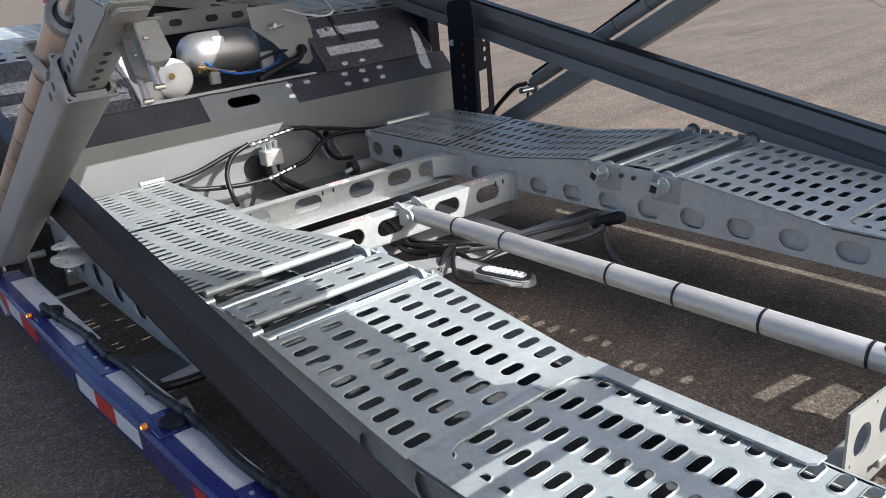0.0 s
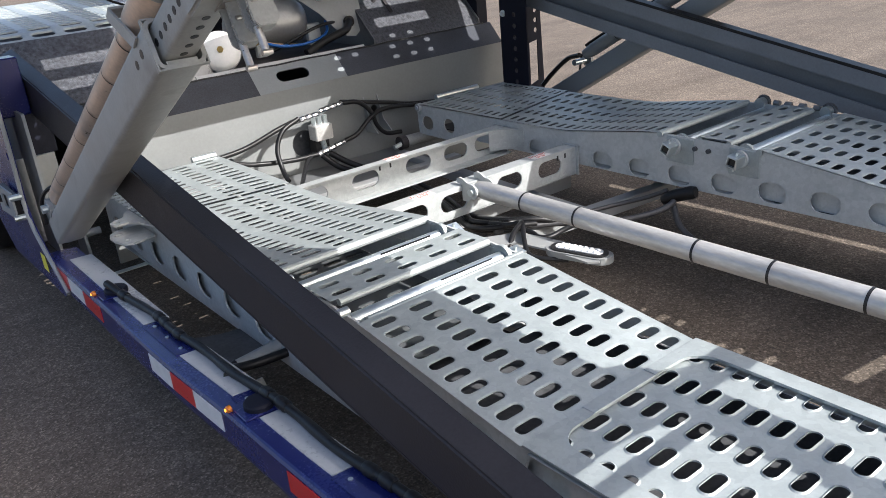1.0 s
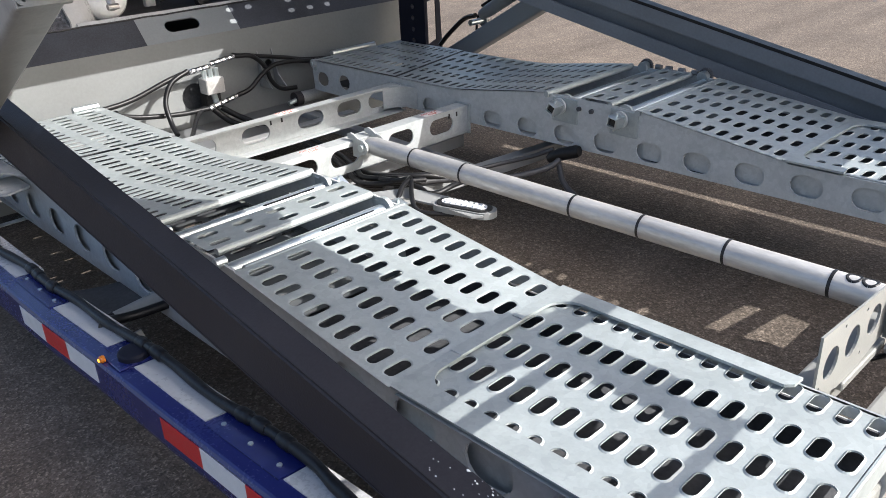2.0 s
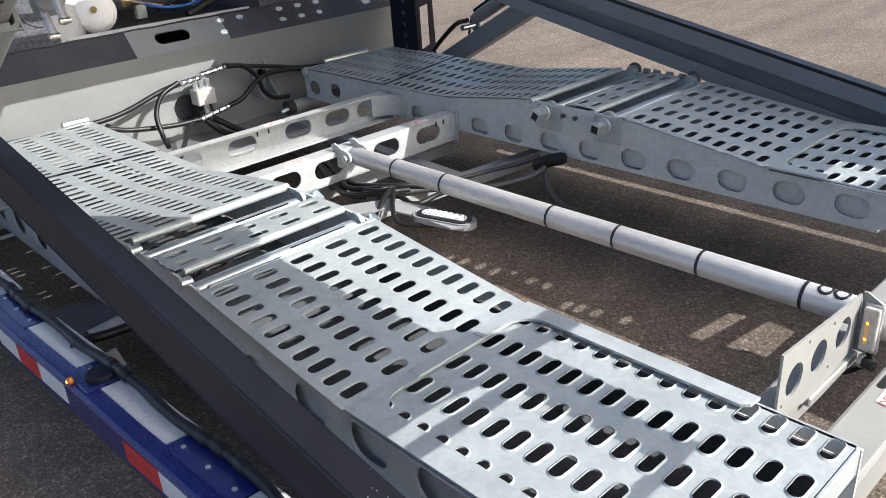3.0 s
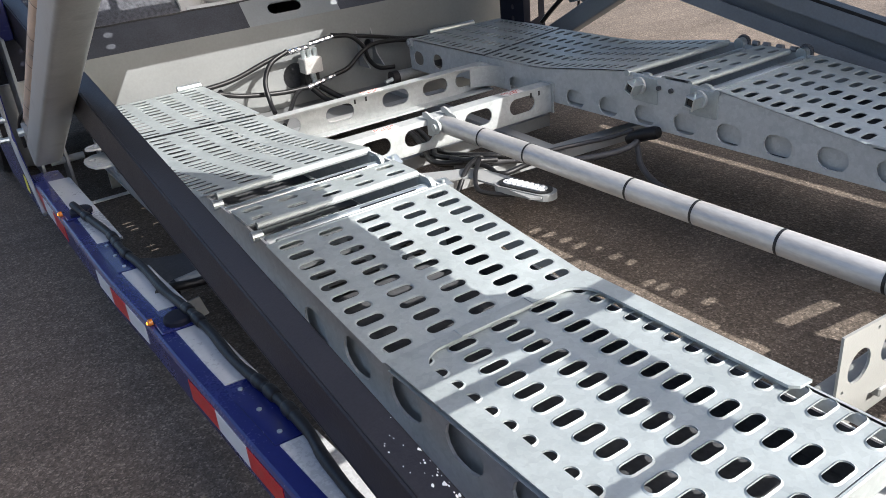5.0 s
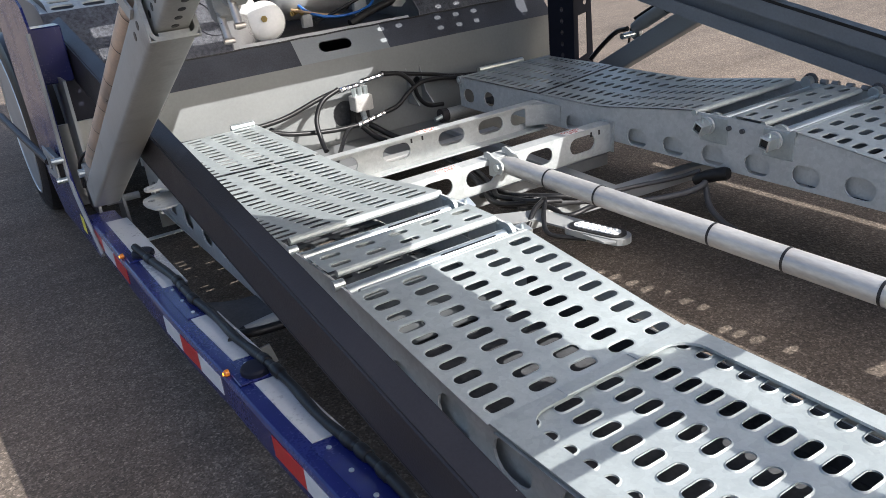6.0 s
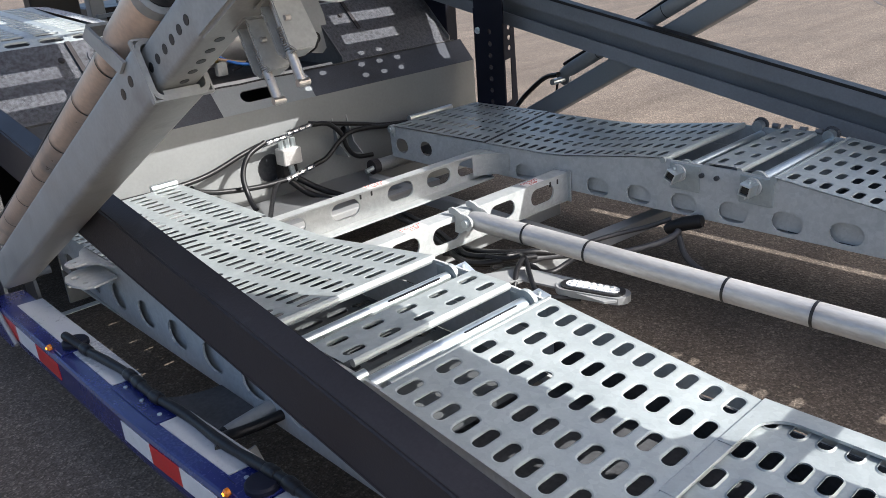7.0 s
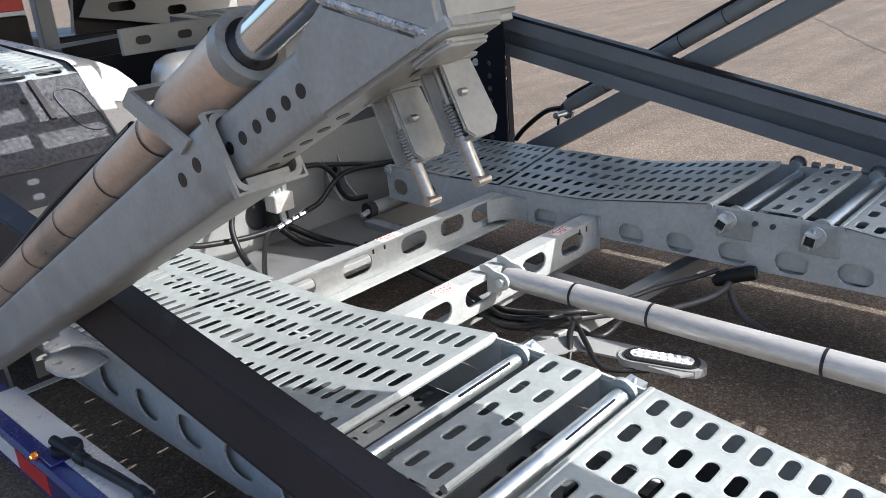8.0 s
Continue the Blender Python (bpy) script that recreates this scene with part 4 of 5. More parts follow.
# ---- lifting legs ----
def lifting_leg(s, x_mid, end_y, end_z, degrees, full, label):
    """A telescopic box leg with a hydraulic cylinder lying on it; (end_y, end_z): middle of the outer box's upper end."""
    th = thing("lifting_leg", label, "leg", "lifting legs of the upper deck")
    skin, bare = (GREY_LEG, WORN) if full else (SLATE, GREY)
    slope = radians(degrees)
    d = Vector((0, -math.cos(slope), math.sin(slope)))      # along the leg, upwards
    n = Vector((0, math.sin(slope), math.cos(slope)))       # out of its upper face
    top = 1.47
    o = Vector((s * x_mid, end_y, end_z)) - d * top

    def p(a, b, c):
        """a along the leg, b outwards, c above the section's middle"""
        return o + d * a + Vector((s * b, 0, 0)) + n * c

    def section(a0, a1, w, h, rad=0.012, db=0.0, dc=0.0):
        bm = bmesh.new()
        out = []
        for cx, cz, t0 in ((w - rad, h - rad, 0), (-w + rad, h - rad, 90), (-w + rad, -h + rad, 180), (w - rad, -h + rad, 270)):
            out += [(cx + rad * math.cos(radians(t0 + k * 30)), cz + rad * math.sin(radians(t0 + k * 30))) for k in range(4)]
        q = [(x * (w - 0.006) / w, z * (h - 0.006) / h) for x, z in out]
        r0, r1, r2, r3 = ([bm.verts.new(p(a, x + db, z + dc)) for x, z in ring] for a, ring in ((a0, out), (a1, out), (a1, q), (a1 - 0.15, q)))
        k = len(out)
        for i in range(k):
            j = (i + 1) % k
            bm.faces.new((r0[i], r0[j], r1[j], r1[i]))
            bm.faces.new((r1[i], r1[j], r2[j], r2[i]))
            bm.faces.new((r2[i], r2[j], r3[j], r3[i]))
        bm.faces.new(r3)
        bm.faces.new(r0[::-1])
        return bm

    W, Hh = 0.045, 0.046
    outer = part("outer_box", section(0 if full else -0.16, top, W, Hh), skin, th, "grey painted box section", smooth=True)
    bm = bmesh.new()
    for sgn in (-1, 1):
        extrude_outline([p(top - 0.01, sgn * W, -Hh - 0.003), p(top, sgn * W, -Hh - 0.003), p(top, sgn * W, Hh + 0.003), p(top - 0.01, sgn * W, Hh + 0.003)], Vector((s * sgn * 0.003, 0, 0)), bm)
        extrude_outline([p(top - 0.01, -W, sgn * Hh), p(top, -W, sgn * Hh), p(top, W, sgn * Hh), p(top - 0.01, W, sgn * Hh)], n * sgn * 0.003, bm)
    part("end_collar", bm, skin, th)
    IW, IH, DB, DC = 0.033, 0.035, -0.002, 0.006
    inner = part("inner_box", section(top - 0.1, top + 0.30, IW, IH, 0.009, DB, DC), skin, th, "grey painted inner box with two rows of holes", smooth=True)

    part("slide_pad", extrude_outline([p(top - 0.12, -0.030, -0.0392), p(top - 0.005, -0.030, -0.0392), p(top - 0.005, 0.028, -0.0392), p(top - 0.12, 0.028, -0.0392)], n * 0.0075), skin, th)

    def hole(a, c, face, parent, r):
        if face == "side":
            e = W if parent is outer else IW + DB
            q0, q1 = p(a, e - 0.002, c), p(a, e + 0.0006, c)
        else:
            q0, q1 = p(a, c + DB, DC - IH + 0.002), p(a, c + DB, DC - IH - 0.0006)
        part("hole", tube([q0, q1], r, sides=16), TAPE_BLACK, parent)

    for k in range(6):
        hole(top + (-0.004, 0.027, 0.060, 0.091, 0.122, 0.151)[k], 0.005, "side", inner, 0.0075)
        hole(top + 0.01 + 0.036 * k, 0.0, "low", inner, 0.0075)
    hole(top - 0.104, 0.006, "side", outer, 0.009)
    hole(top - 0.060, 0.009, "side", outer, 0.009)
    # side gusset, upper post and the flange between them
    gw = IW + 0.0018
    gs = [p(top + 0.164, 0, -0.0302), p(top + 0.338, 0, -0.033), p(top + 0.228, 0, 0.058), p(top + 0.164, 0, 0.043)]
    bm = extrude_outline([g + Vector((s * (DB - gw), 0, 0)) for g in gs], (s * 2 * gw, 0, 0))
    bmesh.ops.bevel(bm, geom=bm.edges[:], offset=0.005, segments=3, affect="EDGES")
    part("gusset", bm, skin, th, smooth=True)
    w0, w1 = p(top + 0.229, DB, 0.060), p(top + 0.333, DB, -0.026)
    up = Vector((0, 0.25, 0.97))
    hs = [w0 - n * 0.004, w1 - n * 0.003, w1 + d * 0.018 - n * 0.003, w1 + d * 0.018 + up * 0.6, w0 + up * 0.6]
    bm = extrude_outline([h + Vector((s * (gw + 0.002), 0, 0)) for h in hs], (-s * (2 * gw + 0.030), 0, 0))
    bmesh.ops.bevel(bm, geom=bm.edges[:], offset=0.007, segments=3, affect="EDGES")
    part("upper_post", bm, skin, th, "grey painted upper post", smooth=True)
    rnd = random.Random(11)
    for b in (gw - 0.001, -gw + 0.001):
        bead = [w0 + (w1 - w0) * (i / 70) + Vector((s * b, 0, 0)) + up * rnd.uniform(-0.0004, 0.0004) for i in range(71)]
        part("weld_bead", tube(bead, [0.0050 + rnd.uniform(-0.0006, 0.0006) for i in range(71)], sides=8), WELD, th, "bright weld bead", smooth=True)
    for name, a0, a1, c0, c1, wd in (("flange", 0.312, 0.354, -0.032, -0.019, -0.002), ("flange_plate", 0.292, 0.340, -0.040, -0.0325, 0.006)):
        bm = extrude_outline([p(top + a0, DB - gw - 0.002 + wd, c0), p(top + a1 - 0.006, DB - gw - 0.002 + wd, c0), p(top + a1, DB + gw - 0.004 - wd, c0), p(top + a1 - 0.014, DB + gw + 0.002 - wd, c0), p(top + a0, DB + gw - wd, c0)], n * (c1 - c0))
        bmesh.ops.bevel(bm, geom=bm.edges[:], offset=0.0028, segments=3, affect="EDGES")
        part(name, bm, skin, th, smooth=True)
    # cylinder on the upper face
    R = 0.032
    cz = Hh + R + (0.006 if full else 0.026)
    co = 0.010
    part("cylinder", tube([p(0.10, co, cz), p(0.16, co, cz), p(1.38, co, cz)], [0.026, R, R], sides=28), bare, th, "bare metal hydraulic cylinder", smooth=True)
    part("cylinder_head", tube([p(1.36, co, cz), p(1.375, co, cz), p(1.465, co, cz), p(1.47, co, cz), p(1.525, co, cz)], [R, R + 0.005, R + 0.005, R + 0.006, R + 0.006], sides=32), bare, th, smooth=True)
    part("end_ring", tube([p(1.525, co, cz), p(1.53, co, cz), p(1.55, co, cz)], [R + 0.006, R + 0.008, R + 0.008], sides=28), skin, th, smooth=True)
    part("rod_seal", tube([p(1.549, co, cz), p(1.553, co, cz)], 0.029, sides=24), TAPE_BLACK, th)
    part("piston_rod", tube([p(1.5, co, cz), p(2.3, co, cz)], 0.0235, sides=28), CHROME, th, "chromed piston rod", smooth=True)
    for a in (0.33, 0.52, 0.72, 0.92, 1.13, 1.30):
        part("tie_band", tube([p(a, co, cz), p(a + 0.004, co, cz)], R + 0.0012, sides=28, caps=False), TAPE_BLACK, th, "thin black band")
    hose = [p(a, 0.012, cz + R + 0.004 + 0.003 * math.sin(a * 9)) for a in [0.12 + 0.08 * i for i in range(15)]]
    part("cylinder_hose", tube(hose, 0.0075, sides=8), RUBBER, th, smooth=True)
    hose2 = curve_points([p(0.15, 0.0, cz + 0.03), p(0.1, 0.035, cz + 0.03), p(0.03, 0.05, cz + 0.01), p(-0.02, 0.05, cz - 0.05)], 6)
    part("foot_hose", tube(hose2, 0.0065, sides=8), RUBBER, th, smooth=True)
    # strap round the cylinder
    part("cylinder_strap", extrude_outline([p(1.395, W + 0.001, 0.028), p(1.425, W + 0.001, 0.034), p(1.345, W + 0.001, 0.128), p(1.315, W + 0.001, 0.122)], (s * 0.005, 0, 0)), skin, th)
    part("cylinder_strap", extrude_outline([p(1.315, W + 0.005, 0.122), p(1.345, W + 0.005, 0.128), p(1.345, -W, 0.128), p(1.315, -W, 0.122)], n * 0.005), skin, th)
    # foot
    part("foot_pin", tube([p(0.07, -0.06, cz - 0.02), p(0.07, 0.065, cz - 0.02)], 0.014, sides=14), BRIGHT, th)
    part("foot_lug", tube([p(0.07, 0.03, cz - 0.02), p(0.07, 0.047, cz - 0.02)], 0.03, sides=18), GREY, th)
    if full:
        # spring-loaded locking pins, each in a folded holder with a top and a floor plate
        dn = Vector((0, -0.42, -0.907)).normalized()
        ac = Vector((0, -0.907, 0.42)).normalized()
        side = Vector((1, 0, 0))
        for (ay, az), tip in (((1.826, 1.177), (1.768, 1.082)), ((1.760, 1.206), (1.705, 1.111))):
            c = Vector((-1.183, ay, az))
            h, w, g = 0.069, 0.024, 0.046
            def wall(k, turn):
                b0 = c + ac * k
                bm = extrude_outline([b0, b0 + dn * (h - 0.008), b0 + dn * h + side * 0.008, b0 + dn * h + side * (g - 0.010), b0 + dn * (h - 0.012) + side * g, b0 + side * (g - 0.006)], ac * turn)
                bmesh.ops.bevel(bm, geom=bm.edges[:], offset=0.0014, segments=2, affect="EDGES")
                return bm
            pl = part("pin_holder", wall(w, 0.004), GREY_LEG, th, "folded grey steel pin holder", smooth=True)
            part("holder_flange", wall(0.0, -0.004), GREY_LEG, pl, smooth=True)
            f = c + dn * h + side * 0.006 - ac * 0.003
            bm = extrude_outline([f, f + side * (g - 0.014), f + side * (g - 0.014) + ac * (w + 0.006), f + ac * (w + 0.006)], -dn * 0.004)
            bmesh.ops.bevel(bm, geom=bm.edges[:], offset=0.0014, segments=2, affect="EDGES")
            part("holder_floor", bm, GREY_LEG, pl, smooth=True)
            q = c - ac * 0.012 - side * 0.004
            bm = extrude_outline([q, q + ac * (w + 0.020), q + ac * (w + 0.020) + side * (g + 0.006), q + side * (g + 0.006)], -dn * 0.004)
            bmesh.ops.bevel(bm, geom=bm.edges[:], offset=0.0014, segments=2, affect="EDGES")
            part("holder_top", bm, GREY_LEG, pl, smooth=True)
            tp = Vector((-1.172, *tip))
            ups = -dn
            oth = side.cross(ups)
            part("locking_pin", tube([tp, tp + ups * 0.002, tp + ups * 0.010, tp + ups * 0.046], [0.0050, 0.0066, 0.0064, 0.0064], sides=18), PIN, pl, "dull steel locking pin", smooth=True)
            part("pin_nose", tube([tp + Vector((-0.009, -0.001, 0.005)), tp + Vector((0.008, -0.001, 0.005))], 0.0048, sides=12), PIN, pl)
            part("guide_rod", tube([tp + ups * 0.045, tp + ups * 0.112], 0.0038, sides=12), PIN, pl, smooth=True)
            sp = [tp + ups * (0.047 + 0.031 * i / 120) + 0.0055 * (math.cos(i / 120 * 2 * math.pi * 10) * side + math.sin(i / 120 * 2 * math.pi * 10) * oth) for i in range(121)]
            part("spring", tube(sp, 0.0010, sides=5), PIN, pl)
            k = tp + ups * 0.081
            part("cross_pin", tube([k - oth * 0.006, k + oth * 0.021], 0.0017, sides=8), PIN, pl)
            part("cross_pin_head", tube([k + oth * 0.020 - side * 0.004, k + oth * 0.020 + side * 0.004], 0.0034, sides=10), PIN, pl)
    return th


lifting_leg(-1, 1.195, 2.009, 1.119, 27.3, True, "grey painted telescopic lifting leg with a hydraulic cylinder")
lifting_leg(1, 1.32, 2.07, 1.145, 28.8, False, "grey painted lifting leg with a hydraulic cylinder behind the track")

# ---- upright post ----
# blue post, its shade put into the near-black paint
po = thing("upright_post", "blue upright post with a row of holes, shade put into its colour", "post")
out = [(3.46, 0.30), (3.64, 0.30), (3.64, 0.975)] + [(3.605 + 0.035 * math.cos(radians(a)), 0.975 + 0.03 * math.sin(radians(a))) for a in (22, 45, 67, 90)] + [(3.495 - 0.035 * math.cos(radians(a)), 0.985 + 0.03 * math.sin(radians(a))) for a in (90, 67, 45, 22, 0)]
part("front_plate", plate_with_holes(out, [moved(ring_of(0.012, 12), 3.545, 0.415 + 0.0545 * k) for k in range(8)], lambda a, b, d: (1.066 + d, a, b), 0.009), NAVY, po)
part("stop_bolt", hexbolt((1.066, 3.62, 0.80), (-1, -0.2, 0), 0.011, 0.014), BRIGHT, po)
part("side_plate", plate_with_holes([(1.245, 0.36), (1.375, 0.36), (1.36, 0.85), (1.245, 0.85)], [moved(ring_of(0.013, 12), 1.325, 0.83 - 0.05 * k) for k in range(1, 4)] + [[(1.275, 0.40), (1.335, 0.42), (1.335, 0.63), (1.275, 0.62)]], lambda a, b, d: (a, 3.66 + d, b), 0.006), NAVY, po)
part("back_web", box(1.075, 1.247, 3.64, 3.655, 0.3, 0.90), NAVY, po)
part("post_hose", tube(curve_points([(1.30, 3.60, 0.40), (1.32, 3.55, 0.46), (1.30, 3.42, 0.55), (1.26, 3.30, 0.585)], 6), 0.012, sides=8), RUBBER, po)

# ---- bulkhead and wheel covers ----
bk = thing("bulkhead", "light grey painted steel bulkhead with a sloping upper face", "bulkhead")
YB = 3.885
big_hole = moved(ring_of(0.062, 20), 0.012, 0.352)
part("front_face", plate_with_holes([(-0.92, 0.06), (1.29, 0.06), (1.29, 0.612), (-0.92, 0.612)], [big_hole, moved(ring_of(0.012, 12), -0.36, 0.36), moved(ring_of(0.02, 12), 0.42, 0.43)], lambda a, b, d: (a, YB + d, b), 0.01), BULK, bk, "light grey painted steel")


def slope_pt(u, v, h):
    """v up the sloping face from its lower edge"""
    z0 = 0.612
    return (u, YB + v * 0.66 - h * 0.75, z0 + v * 0.75 + h * 0.66)


oval = moved(stadium(0.165, 0.058, 8), 0.035, 0.072)
part("centre_panel", plate_with_holes([(-0.164, 0), (0.295, 0), (0.295, 0.135), (-0.164, 0.135)], [oval], lambda a, b, d: slope_pt(a, b, -d), 0.008), SLATE, bk, "blue-grey painted panel with a long oval hole")
# both sides of the strip carry painted shade, the centre panel none
part("side_panel", plate_with_holes([(-0.95, 0), (-0.164, 0), (-0.164, 0.135), (-0.95, 0.135)], [], lambda a, b, d: slope_pt(a, b, -d), 0.008), SHADE_GREY, bk, "grey panel coloured dark blue-grey for shade")
part("side_panel", plate_with_holes([(0.295, 0), (1.29, 0), (1.29, 0.135), (0.295, 0.135)], [], lambda a, b, d: slope_pt(a, b, -d), 0.008), SHADE_GREY, bk, "grey panel coloured dark blue-grey for shade")
part("weld_seam", tube([slope_pt(-0.92 + 0.09 * i, 0.137 + 0.002 * math.sin(i * 2.3), 0.001) for i in range(25)], 0.004, sides=6), TAPE_BLACK, bk)
part("top_lip", extrude_outline([slope_pt(-0.40, 0.139, 0.001), slope_pt(0.47, 0.139, 0.001), slope_pt(0.47, 0.153, 0.001), slope_pt(-0.40, 0.158, 0.001)], (0, 0.004, -0.003)), WHITE_PAINT, bk, "pale lip along the top edge")
part("corner_panel", box(1.225, 1.30, 4.0, 4.6, 0.3, 0.97, 0.004), NAVY, bk, "dark blue corner panel")
# dark sheets added behind the openings stand in for the shade inside
part("dark_hole_backing", box(-0.1, 0.12, YB + 0.03, YB + 0.035, 0.24, 0.46), HOLLOW, bk)
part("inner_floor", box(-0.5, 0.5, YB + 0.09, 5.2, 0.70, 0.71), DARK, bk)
part("dark_back_sheet", box(-1.0, 1.25, 5.2, 5.22, 0.1, 0.9), DARK, bk)
part("gusset", extrude_outline([(0.36, YB - 0.002, 0.50), (0.36, YB - 0.002, 0.33), (0.36, YB - 0.10, 0.33), (0.36, YB - 0.04, 0.38)], (0.006, 0, 0)), GREY, bk)
part("gusset", extrude_outline([(0.44, YB - 0.002, 0.50), (0.44, YB - 0.002, 0.33), (0.44, YB - 0.10, 0.33), (0.44, YB - 0.04, 0.38)], (0.006, 0, 0)), GREY, bk)


def wheel_cover(x0, x1, label):
    wc = thing("wheel_cover", label, "wheel cover", "wheel covers of the trailer")
    # gritted ramp, then the perforated top
    part("gritted_ramp", extrude_outline([slope_pt(x0, 0.142, 0), slope_pt(x1, 0.142, 0), slope_pt(x1, 0.47, 0), slope_pt(x0, 0.47, 0)], (0, 0.006, -0.006)), GRIT, wc, "dark gritty anti-slip ramp")
    xm = -0.595 if x0 < 0 else 0.72
    part("hinge_strap", extrude_outline([slope_pt(xm - 0.009, 0.30, 0.004), slope_pt(xm + 0.009, 0.30, 0.004), slope_pt(xm - 0.001, 0.465, 0.004), slope_pt(xm - 0.019, 0.465, 0.004)], (0, -0.005, 0.005)), DARK, wc)
    part("ramp_bolt", hexbolt(slope_pt(xm - 0.06, 0.39, 0.0), (0, -0.75, 0.66), 0.009, 0.008), DARK, wc)
    y1 = YB + 0.47 * 0.66
    zt = slope_pt(x0, 0.47, 0)[2]

    def top(u, v, h):
        if v < 0.12:
            a = v / 0.12
            return (u, y1 + 0.1 * a, zt + 0.075 * a - 0.035 * a * a + h)
        return (u, y1 + 0.1 + (v - 0.12), zt + 0.04 + 0.07 * (v - 0.12) + h)

    part("perforated_top", slotted_sheet(slot_grid(x0, x1, 0.0, 0.9, 5, 16, 0.092, 0.030, False, 0.03, 0.0), top, 0.006, -0.002), ZINC, wc, "perforated galvanised top sheet")
    # dark sheet added below the slots as their shade
    part("dark_slot_liner", slotted_sheet([(x0 + 0.012, x1 - 0.012, 0.1 * k, 0.1 * k + 0.1, 0, 0) for k in range(9)], lambda u, v, h: top(u, v, h - 0.045)), HOLLOW, wc)
    for xs in (x0, x1):
        inner = 1 if xs == x1 and x0 < 0 else 0
        if inner:
            # rounded shoulder down into the equipment bay
            bm, rows = bmesh.new(), []
            for yy, zz in [slope_pt(0, 0.142 + 0.041 * i, 0)[1:] for i in range(9)] + [top(0, 0.03 * i, 0)[1:] for i in range(1, 5)] + [top(0, 0.3 + 0.2 * i, 0)[1:] for i in range(4)]:
                r = 0.03 + 0.22 * max(0.0, min(1.0, (zz - 0.72) / 0.26))
                rows.append([bm.verts.new((xs + r * math.sin(a), yy, zz - 0.75 * r * (1 - math.cos(a)))) for a in [math.pi / 2 * i / 6 for i in range(7)]] + [bm.verts.new((xs + r, yy, 0.62))])
            for r0, r1 in zip(rows, rows[1:]):
                for i in range(7):
                    bm.faces.new((r0[i], r0[i + 1], r1[i + 1], r1[i]))
            part("shoulder", bm, WHITE_PAINT, wc, "rounded pale grey shoulder sheet", smooth=True)
            bm = plate_with_holes(moved(stadium(0.20, 0.12, 8), 0, 0), [moved(stadium(0.174, 0.094, 8), 0, 0)], lambda a, b, d: slope_pt(xs - 0.06 + b * 0.9 - a * 0.25, 0.325 + a, 0.006 - d), 0.007)
            part("recess_rim", bm, GRIT, wc, "raised rim round an oval recess")
        part("side_sheet", extrude_outline([(xs, YB + 0.09, 0.3), (xs, YB + 0.095, 0.74), (xs, y1, zt - 0.01), (xs, y1 + 0.1, zt + 0.03), (xs, 5.2, zt + 0.08), (xs, 5.2, 0.3)], (0.006, 0, 0)), DARK_STEEL, wc)
    return wc


wheel_cover(-1.12, -0.43, "wheel cover with a dark gritty ramp and perforated galvanised top")
wheel_cover(0.53, 1.215, "wheel cover with a dark gritty ramp, sun patches on it")

# ---- equipment bay between the wheel covers ----
tk = thing("air_tank", "polished silver air tank lying across the equipment bay", "tank")
prof = [(-0.085, 0.02), (-0.078, 0.06), (-0.055, 0.088), (-0.02, 0.104), (0.02, 0.108), (0.24, 0.108), (0.28, 0.10), (0.305, 0.08), (0.32, 0.045), (0.324, 0.01)]
part("shell", tube([(0.0 + a, 4.30 - 0.06 * a, 0.86) for a, r in prof], [r for a, r in prof], sides=32), TANK, tk, "polished metal shell", smooth=True)
part("sticker", extrude_outline([(0.06, 4.205, 0.915), (0.115, 4.205, 0.913), (0.115, 4.222, 0.94), (0.06, 4.222, 0.942)], (0, -0.004, 0.003)), STICKER, tk, "small white and red sticker")
part("support", box(0.29, 0.36, 4.19, 4.22, 0.74, 0.84, 0.003), ZINC_BEAM, tk)
part("support", box(0.02, 0.07, 4.22, 4.25, 0.72, 0.78, 0.003), ZINC_BEAM, tk)
bc = thing("brake_chamber", "white round brake chamber with a brass fitting", "brake chamber")
c0, ax = Vector((-0.215, 4.11, 0.80)), Vector((-0.35, -0.88, 0.32)).normalized()
part("dome", tube([c0 + ax * a for a in (-0.06, -0.012, 0.0, 0.012, 0.022, 0.03, 0.034)], [0.084, 0.084, 0.09, 0.084, 0.072, 0.045, 0.02], sides=32), WHITE, bc, smooth=True)
part("clamp_ring", tube([c0 - ax * 0.016, c0 - ax * 0.006], 0.093, sides=32), ZINC_BEAM, bc, smooth=True)
part("hub", tube([c0 + ax * 0.03, c0 + ax * 0.045], 0.015, sides=6), BRASS, bc)
hub = thing("air_fitting", "brass air fitting with blue and tan hoses", "fitting")
part("elbow", tube([(-0.05, 4.18, 0.80), (0.0, 4.2, 0.81), (0.02, 4.22, 0.79)], 0.012, sides=10), BRASS, hub)


def hose(name, ctrl, r, material, label, category="hose", n=7):
    return tagged(part(name, tube(curve_points(ctrl, n), r, sides=10), material, smooth=True), label, category)


hose("air_hose", [(0.0, 4.2, 0.83), (0.02, 4.14, 0.80), (0.08, 4.1, 0.775), (0.18, 4.09, 0.765), (0.28, 4.09, 0.775), (0.36, 4.13, 0.80), (0.40, 4.2, 0.84)], 0.007, BLUE_HOSE, "bright blue plastic air hose")
hose("air_hose", [(-0.05, 4.18, 0.82), (0.05, 4.12, 0.79), (0.12, 4.12, 0.775), (0.2, 4.13, 0.76)], 0.006, TAN_HOSE, "thin tan plastic air hose")
hose("black_hose", [(0.05, 4.14, 0.75), (0.15, 4.10, 0.79), (0.26, 4.08, 0.83), (0.36, 4.1, 0.84), (0.46, 4.15, 0.83)], 0.008, RUBBER, "thin black rubber hose")
